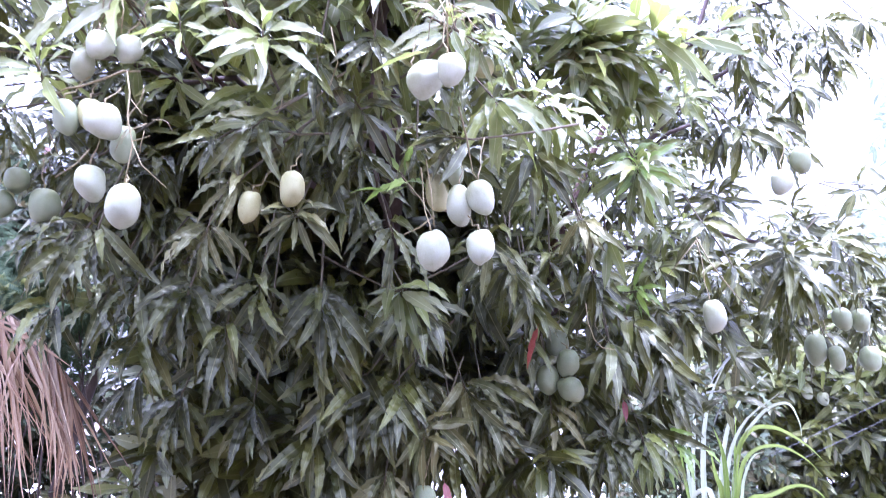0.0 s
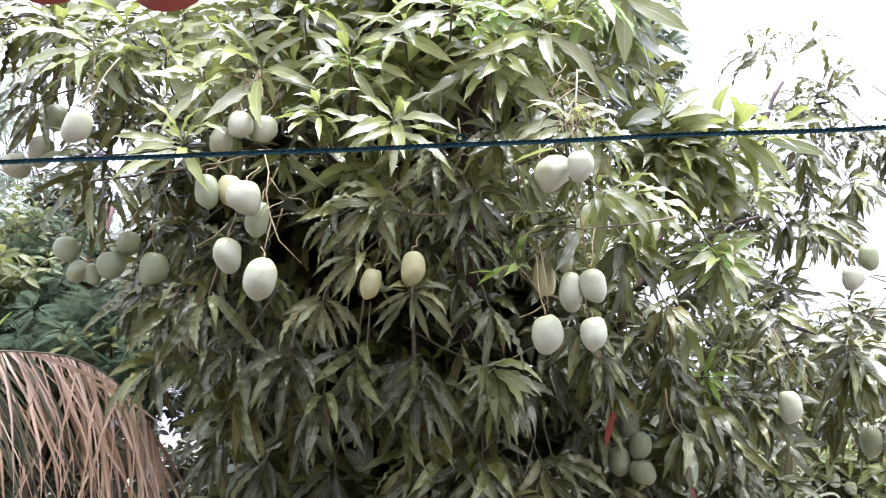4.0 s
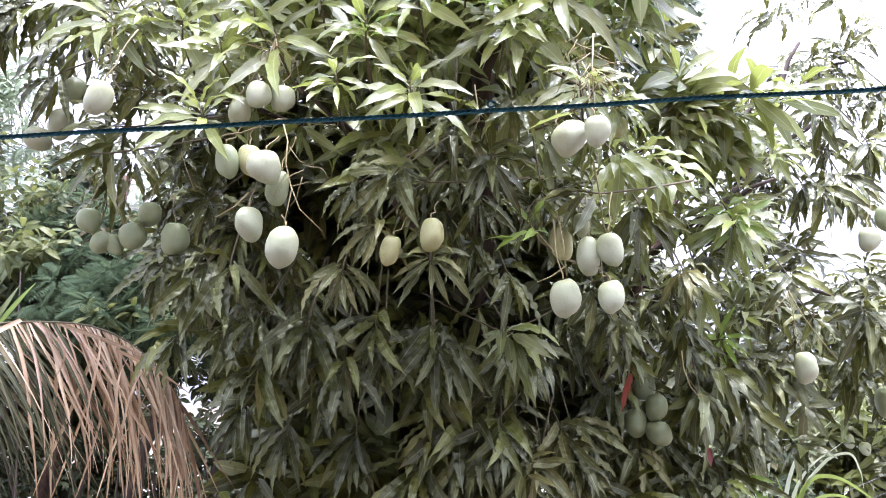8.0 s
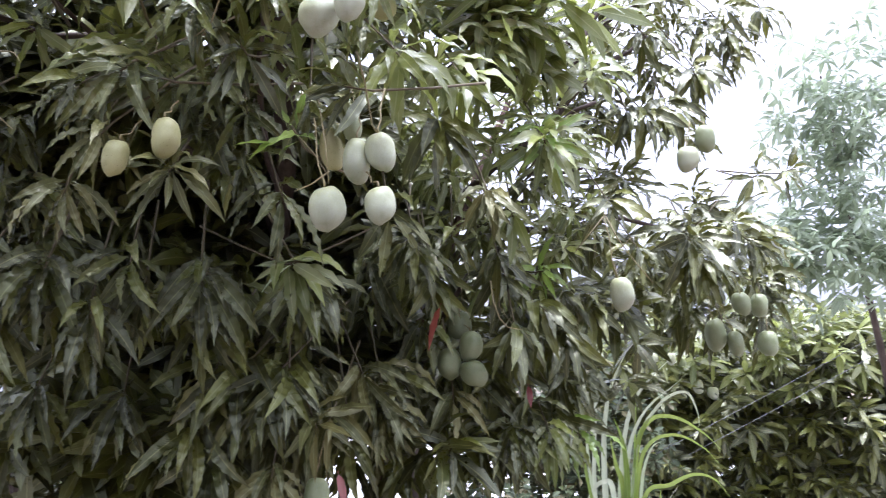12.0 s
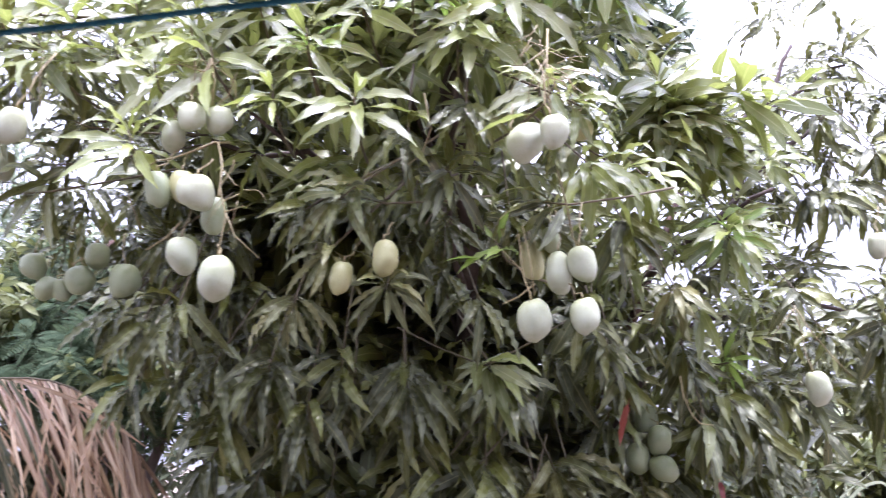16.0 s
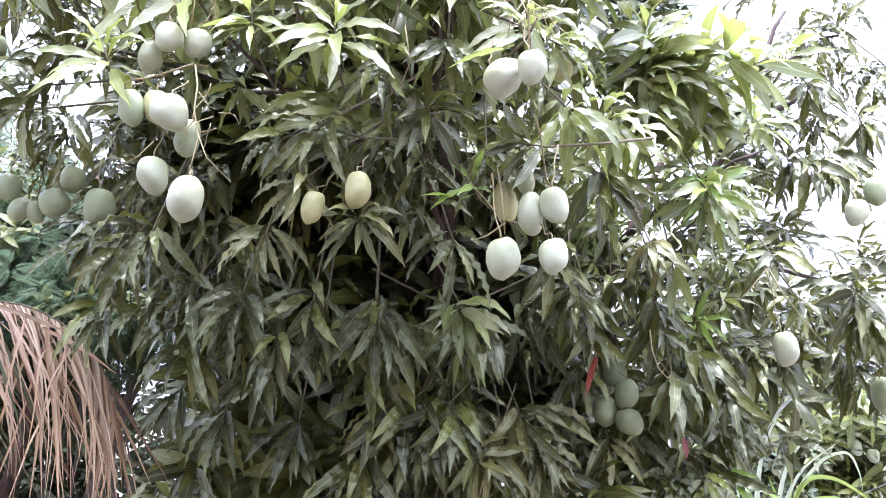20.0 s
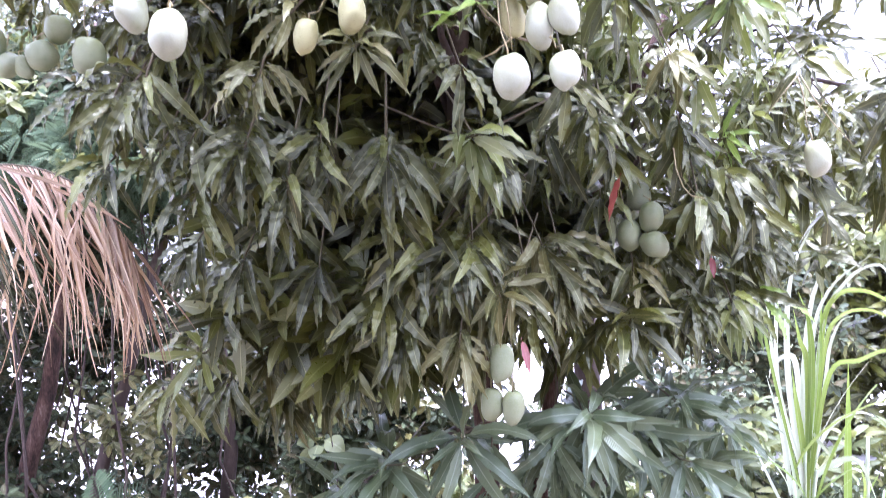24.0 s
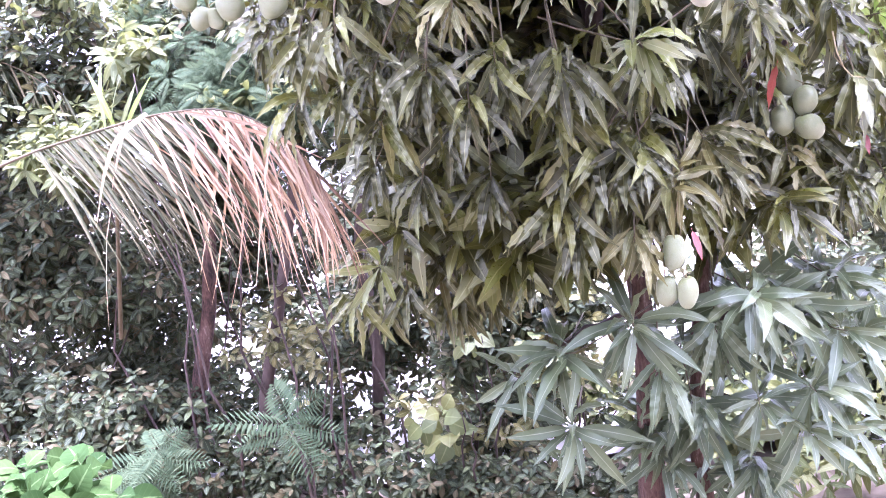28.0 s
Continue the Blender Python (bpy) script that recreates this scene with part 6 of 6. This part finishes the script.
ribbon([(1.411, 4.200, 0.644), (1.488, 4.230, 1.389), (1.607, 4.190, 1.643), (1.744, 4.180, 1.708), (1.823, 4.230, 1.622), (1.827, 4.210, 1.537)], 0.016, CANE_PALE, cane)
ribbon([(1.366, 4.200, 0.755), (1.272, 4.210, 1.208), (1.298, 4.190, 1.777), (1.347, 4.200, 2.050)], 0.019, CANE_PALE, cane)
ribbon([(1.359, 4.200, 0.566), (1.271, 4.230, 1.206), (1.235, 4.210, 1.538), (1.185, 4.180, 1.921)], 0.016, CANE_PALE, cane)
ribbon([(1.359, 4.200, 0.677), (1.226, 4.170, 1.293), (1.207, 4.180, 1.457), (1.183, 4.190, 1.513)], 0.014, CANE, cane)
ribbon([(1.396, 4.200, 0.788), (1.426, 4.190, 1.206), (1.423, 4.200, 1.450), (1.383, 4.210, 1.591)], 0.030, CANE, cane)
ribbon([(1.389, 4.200, 0.599), (1.411, 4.200, 1.205), (1.382, 4.210, 1.366), (1.358, 4.210, 1.507)], 0.026, CANE, cane)
ribbon([(1.404, 4.200, 0.710), (1.462, 4.180, 1.206), (1.491, 4.230, 1.445), (1.513, 4.220, 1.766)], 0.013, CANE, cane)
ribbon([(1.404, 4.200, 0.521), (1.485, 4.230, 1.333), (1.550, 4.210, 1.558), (1.684, 4.200, 1.587), (1.842, 4.220, 1.507), (1.912, 4.170, 1.424)], 0.024, CANE, cane)
ribbon([(1.404, 4.200, 0.632), (1.482, 4.190, 1.282), (1.544, 4.170, 1.463), (1.707, 4.230, 1.496), (1.837, 4.220, 1.436), (1.909, 4.190, 1.352)], 0.019, CANE, cane)
ribbon([(1.411, 4.200, 0.743), (1.504, 4.180, 1.204), (1.637, 4.170, 1.265), (1.773, 4.200, 1.306), (1.879, 4.200, 1.281), (1.949, 4.170, 1.189)], 0.022, CANE, cane)
ribbon([(1.381, 4.200, 0.554), (1.374, 4.230, 1.202), (1.302, 4.180, 1.289), (1.247, 4.200, 1.234), (1.221, 4.170, 1.185)], 0.026, CANE_PALE, cane)
ribbon([(1.411, 4.200, 0.665), (1.504, 4.220, 1.198), (1.511, 4.180, 1.337), (1.570, 4.200, 1.445), (1.623, 4.180, 1.474)], 0.016, CANE_PALE, cane)
cane = cane_clump("cane_grass", (1.66, 4.2, -0.05), fan(0.15, 0.6, 12, 60, 10, 0.6, 0.6), "cane grass with pale jointed stalks and drooping partly dry blades", [(0.02, 0.95), (0.09, 0.7)])
ribbon([(1.571, 4.200, 0.258), (1.586, 4.220, 0.636), (1.604, 4.230, 1.013), (1.605, 4.210, 1.266)], 0.036, CANE, cane)
ribbon([(1.338, 4.220, 0.615), (1.482, 4.200, 0.764), (1.621, 4.180, 0.796), (1.715, 4.200, 0.595)], 0.033, CANE_PALE, cane)
ribbon([(1.597, 4.230, 0.304), (1.645, 4.210, 0.566), (1.741, 4.210, 0.746)], 0.022, CANE, cane)
ribbon([(1.387, 4.200, 0.718), (1.367, 4.210, 0.970), (1.347, 4.220, 1.220)], 0.036, CANE, cane)
ribbon([(1.314, 4.190, 0.638), (1.272, 4.170, 0.953), (1.229, 4.230, 1.196)], 0.025, CANE_PALE, cane)
ribbon([(1.411, 4.230, 0.710), (1.509, 4.230, 0.933), (1.623, 4.180, 1.021), (1.743, 4.210, 0.984)], 0.019, CANE_PALE, cane)
ribbon([(1.569, 4.180, 0.237), (1.640, 4.170, 0.409), (1.711, 4.180, 0.432)], 0.019, CANE_PALE, cane)
ribbon([(1.505, 4.190, 0.815), (1.435, 4.180, 0.903), (1.415, 4.230, 0.978)], 0.016, CANE_PALE, cane)

far = thing("mango_tree", (4.2, 8.2, 0), "farther mango tree with small pale fruit in its dense crown", "tree")
part("trunk", tube([(4.2, 8.2, -0.1), (4.15, 8.2, 0.8), (4.2, 8.2, 1.8)], [0.12, 0.1, 0.07], 9), BARK, far)
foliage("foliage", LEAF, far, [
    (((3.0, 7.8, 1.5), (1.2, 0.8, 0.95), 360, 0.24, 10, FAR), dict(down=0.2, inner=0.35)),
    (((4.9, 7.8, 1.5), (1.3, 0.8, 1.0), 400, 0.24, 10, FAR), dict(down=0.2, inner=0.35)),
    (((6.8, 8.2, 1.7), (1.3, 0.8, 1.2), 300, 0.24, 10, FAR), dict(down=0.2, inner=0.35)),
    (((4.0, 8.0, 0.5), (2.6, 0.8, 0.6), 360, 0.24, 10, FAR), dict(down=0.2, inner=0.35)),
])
foliage("foliage", LEAF_LIT, far, [(((4.0, 7.5, 2.0), (2.0, 0.6, 0.45), 130, 0.22, 10, FAR), dict(down=0.0, inner=0.6))])
right = thing("leafy_tree", (3.6, 5.9, 0), "airy tree against the sky, its fine green leaves coloured pale as haze", "tree")
part("trunk", tube([(4.3, 6.0, -0.1), (4.2, 6.0, 1.5), (3.9, 5.9, 3.0), (3.7, 5.8, 4.0)], [0.04, 0.03, 0.02, 0.008], 9), BARK, right)
foliage("foliage", HAZED_TREE, right, [
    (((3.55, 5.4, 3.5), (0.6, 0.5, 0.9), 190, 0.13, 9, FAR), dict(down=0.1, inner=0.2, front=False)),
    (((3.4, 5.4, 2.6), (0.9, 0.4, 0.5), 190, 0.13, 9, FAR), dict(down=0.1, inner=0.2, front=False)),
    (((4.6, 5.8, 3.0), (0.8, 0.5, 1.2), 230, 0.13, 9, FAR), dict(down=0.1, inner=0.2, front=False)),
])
back_tree = thing("leafy_tree", (0.5, 4.9, 0), "dense bluish-green tree rising behind the mango crown", "tree")
part("trunk", tube([(0.5, 4.9, -0.1), (0.45, 4.9, 1.5), (0.4, 4.8, 3.0), (0.3, 4.7, 4.6)], [0.08, 0.07, 0.05, 0.02], 9), BARK, back_tree)
foliage("foliage", LEAF_BLUE, back_tree, [(((0.82, 4.6, 4.2), (0.36, 0.35, 0.75), 150, 0.16, 10, FAR), dict(down=0.2, inner=0.2)), (((0.2, 4.7, 4.6), (0.5, 0.35, 0.6), 60, 0.17, 10, FAR), dict(down=0.2, inner=0.2))])
for k, (a, c) in enumerate((((2.3, 6, 1.22), (5.2, 6, 2.58)), ((2.6, 6.1, 1.2), (5.4, 6.1, 2.5)))):
    tagged(part("wire", tube(bent(a, c, 0.02, 0, 9), 0.0022, 5), WIRE, None), "thin grey wire stretched across the garden", "wire")


def lone_leaf(place, turn, start, limp, length, material, label):
    v, f, uv = blade(start, limp, width=0.26, seg=10)
    pl = Pile()
    pl.add(spin_z(v * length, radians(turn)) + np.array(place), f, uv)
    part("leaf", pl.mesh("leaf", material), None, tree, label)


lone_leaf((0.328, 2.740, 2.036), 205, -70, 0.3, 0.155, LEAF_RED, "withered red leaf")
lone_leaf((0.01, 2.66, 1.55), -60, -65, 0.4, 0.11, LEAF_RED, "withered pink leaf")
lone_leaf((0.66, 3.0, 1.78), -90, -65, 0.4, 0.085, LEAF_RED, "withered red leaf")
lone_leaf((-0.139, 2.050, 2.337), 200, 8, 0.35, 0.10, LEAF_YOUNG, "bright yellow-green leaf")
lone_leaf((-0.031, 1.740, 2.585), 195, -18, 0.25, 0.15, LEAF_LIT, "broad light green leaf")
lone_leaf((-1.252, 2.150, 2.601), 188, -22, 0.15, 0.21, LEAF, "long dark green leaf")
lone_leaf((-0.599, 1.840, 2.673), 190, -2, 0.22, 0.13, LEAF_LIT, "pale green leaf")
lone_leaf((-0.641, 1.850, 2.660), -110, -20, 0.5, 0.11, LEAF_LIT, "pale green leaf")
# near-white cane colour stands in for the gloss on this leaf
lone_leaf((-0.108, 2.440, 2.124), 205, -35, 0.35, 0.13, CANE_PALE, "leaf with its silvery shine put into the colour")
lone_leaf((0.077, 1.900, 3.077), -70, -45, 0.5, 0.17, LEAF_YOUNG, "bright yellow-green leaf")
lone_leaf((0.110, 1.920, 3.080), -40, -50, 0.5, 0.17, LEAF_YOUNG, "bright yellow-green leaf")

shoot = thing("palm_shoot", (-2.030, 3.000, 2.116), "young yellow-green palm shoot behind the dry frond", "plant")
for k, (turn, start, L) in enumerate(((100, 84, 0.30), (20, 80, 0.24), (170, 78, 0.26), (60, 70, 0.2), (0, 62, 0.22))):
    v, f, uv = blade(start, 0.12, width=0.09, seg=8, petiole=0.02, wave=0.0, fold=0.1)
    pl = Pile()
    pl.add(laid(v, turn, L) + np.array((-2.030, 3.000, 2.116)) + np.array([0.02 * k - 0.04, 0, 0]), f, uv)
    part("blade", pl.mesh("blade", SHRUB_LIT if k % 2 else LEAF_YOUNG), None, shoot)
part("stem", tube([(-2.030, 3.000, 2.116), (-2.083, 3.050, 1.969), (-2.318, 3.300, 1.254)], [0.006, 0.008, 0.01], 6), TWIG, shoot)
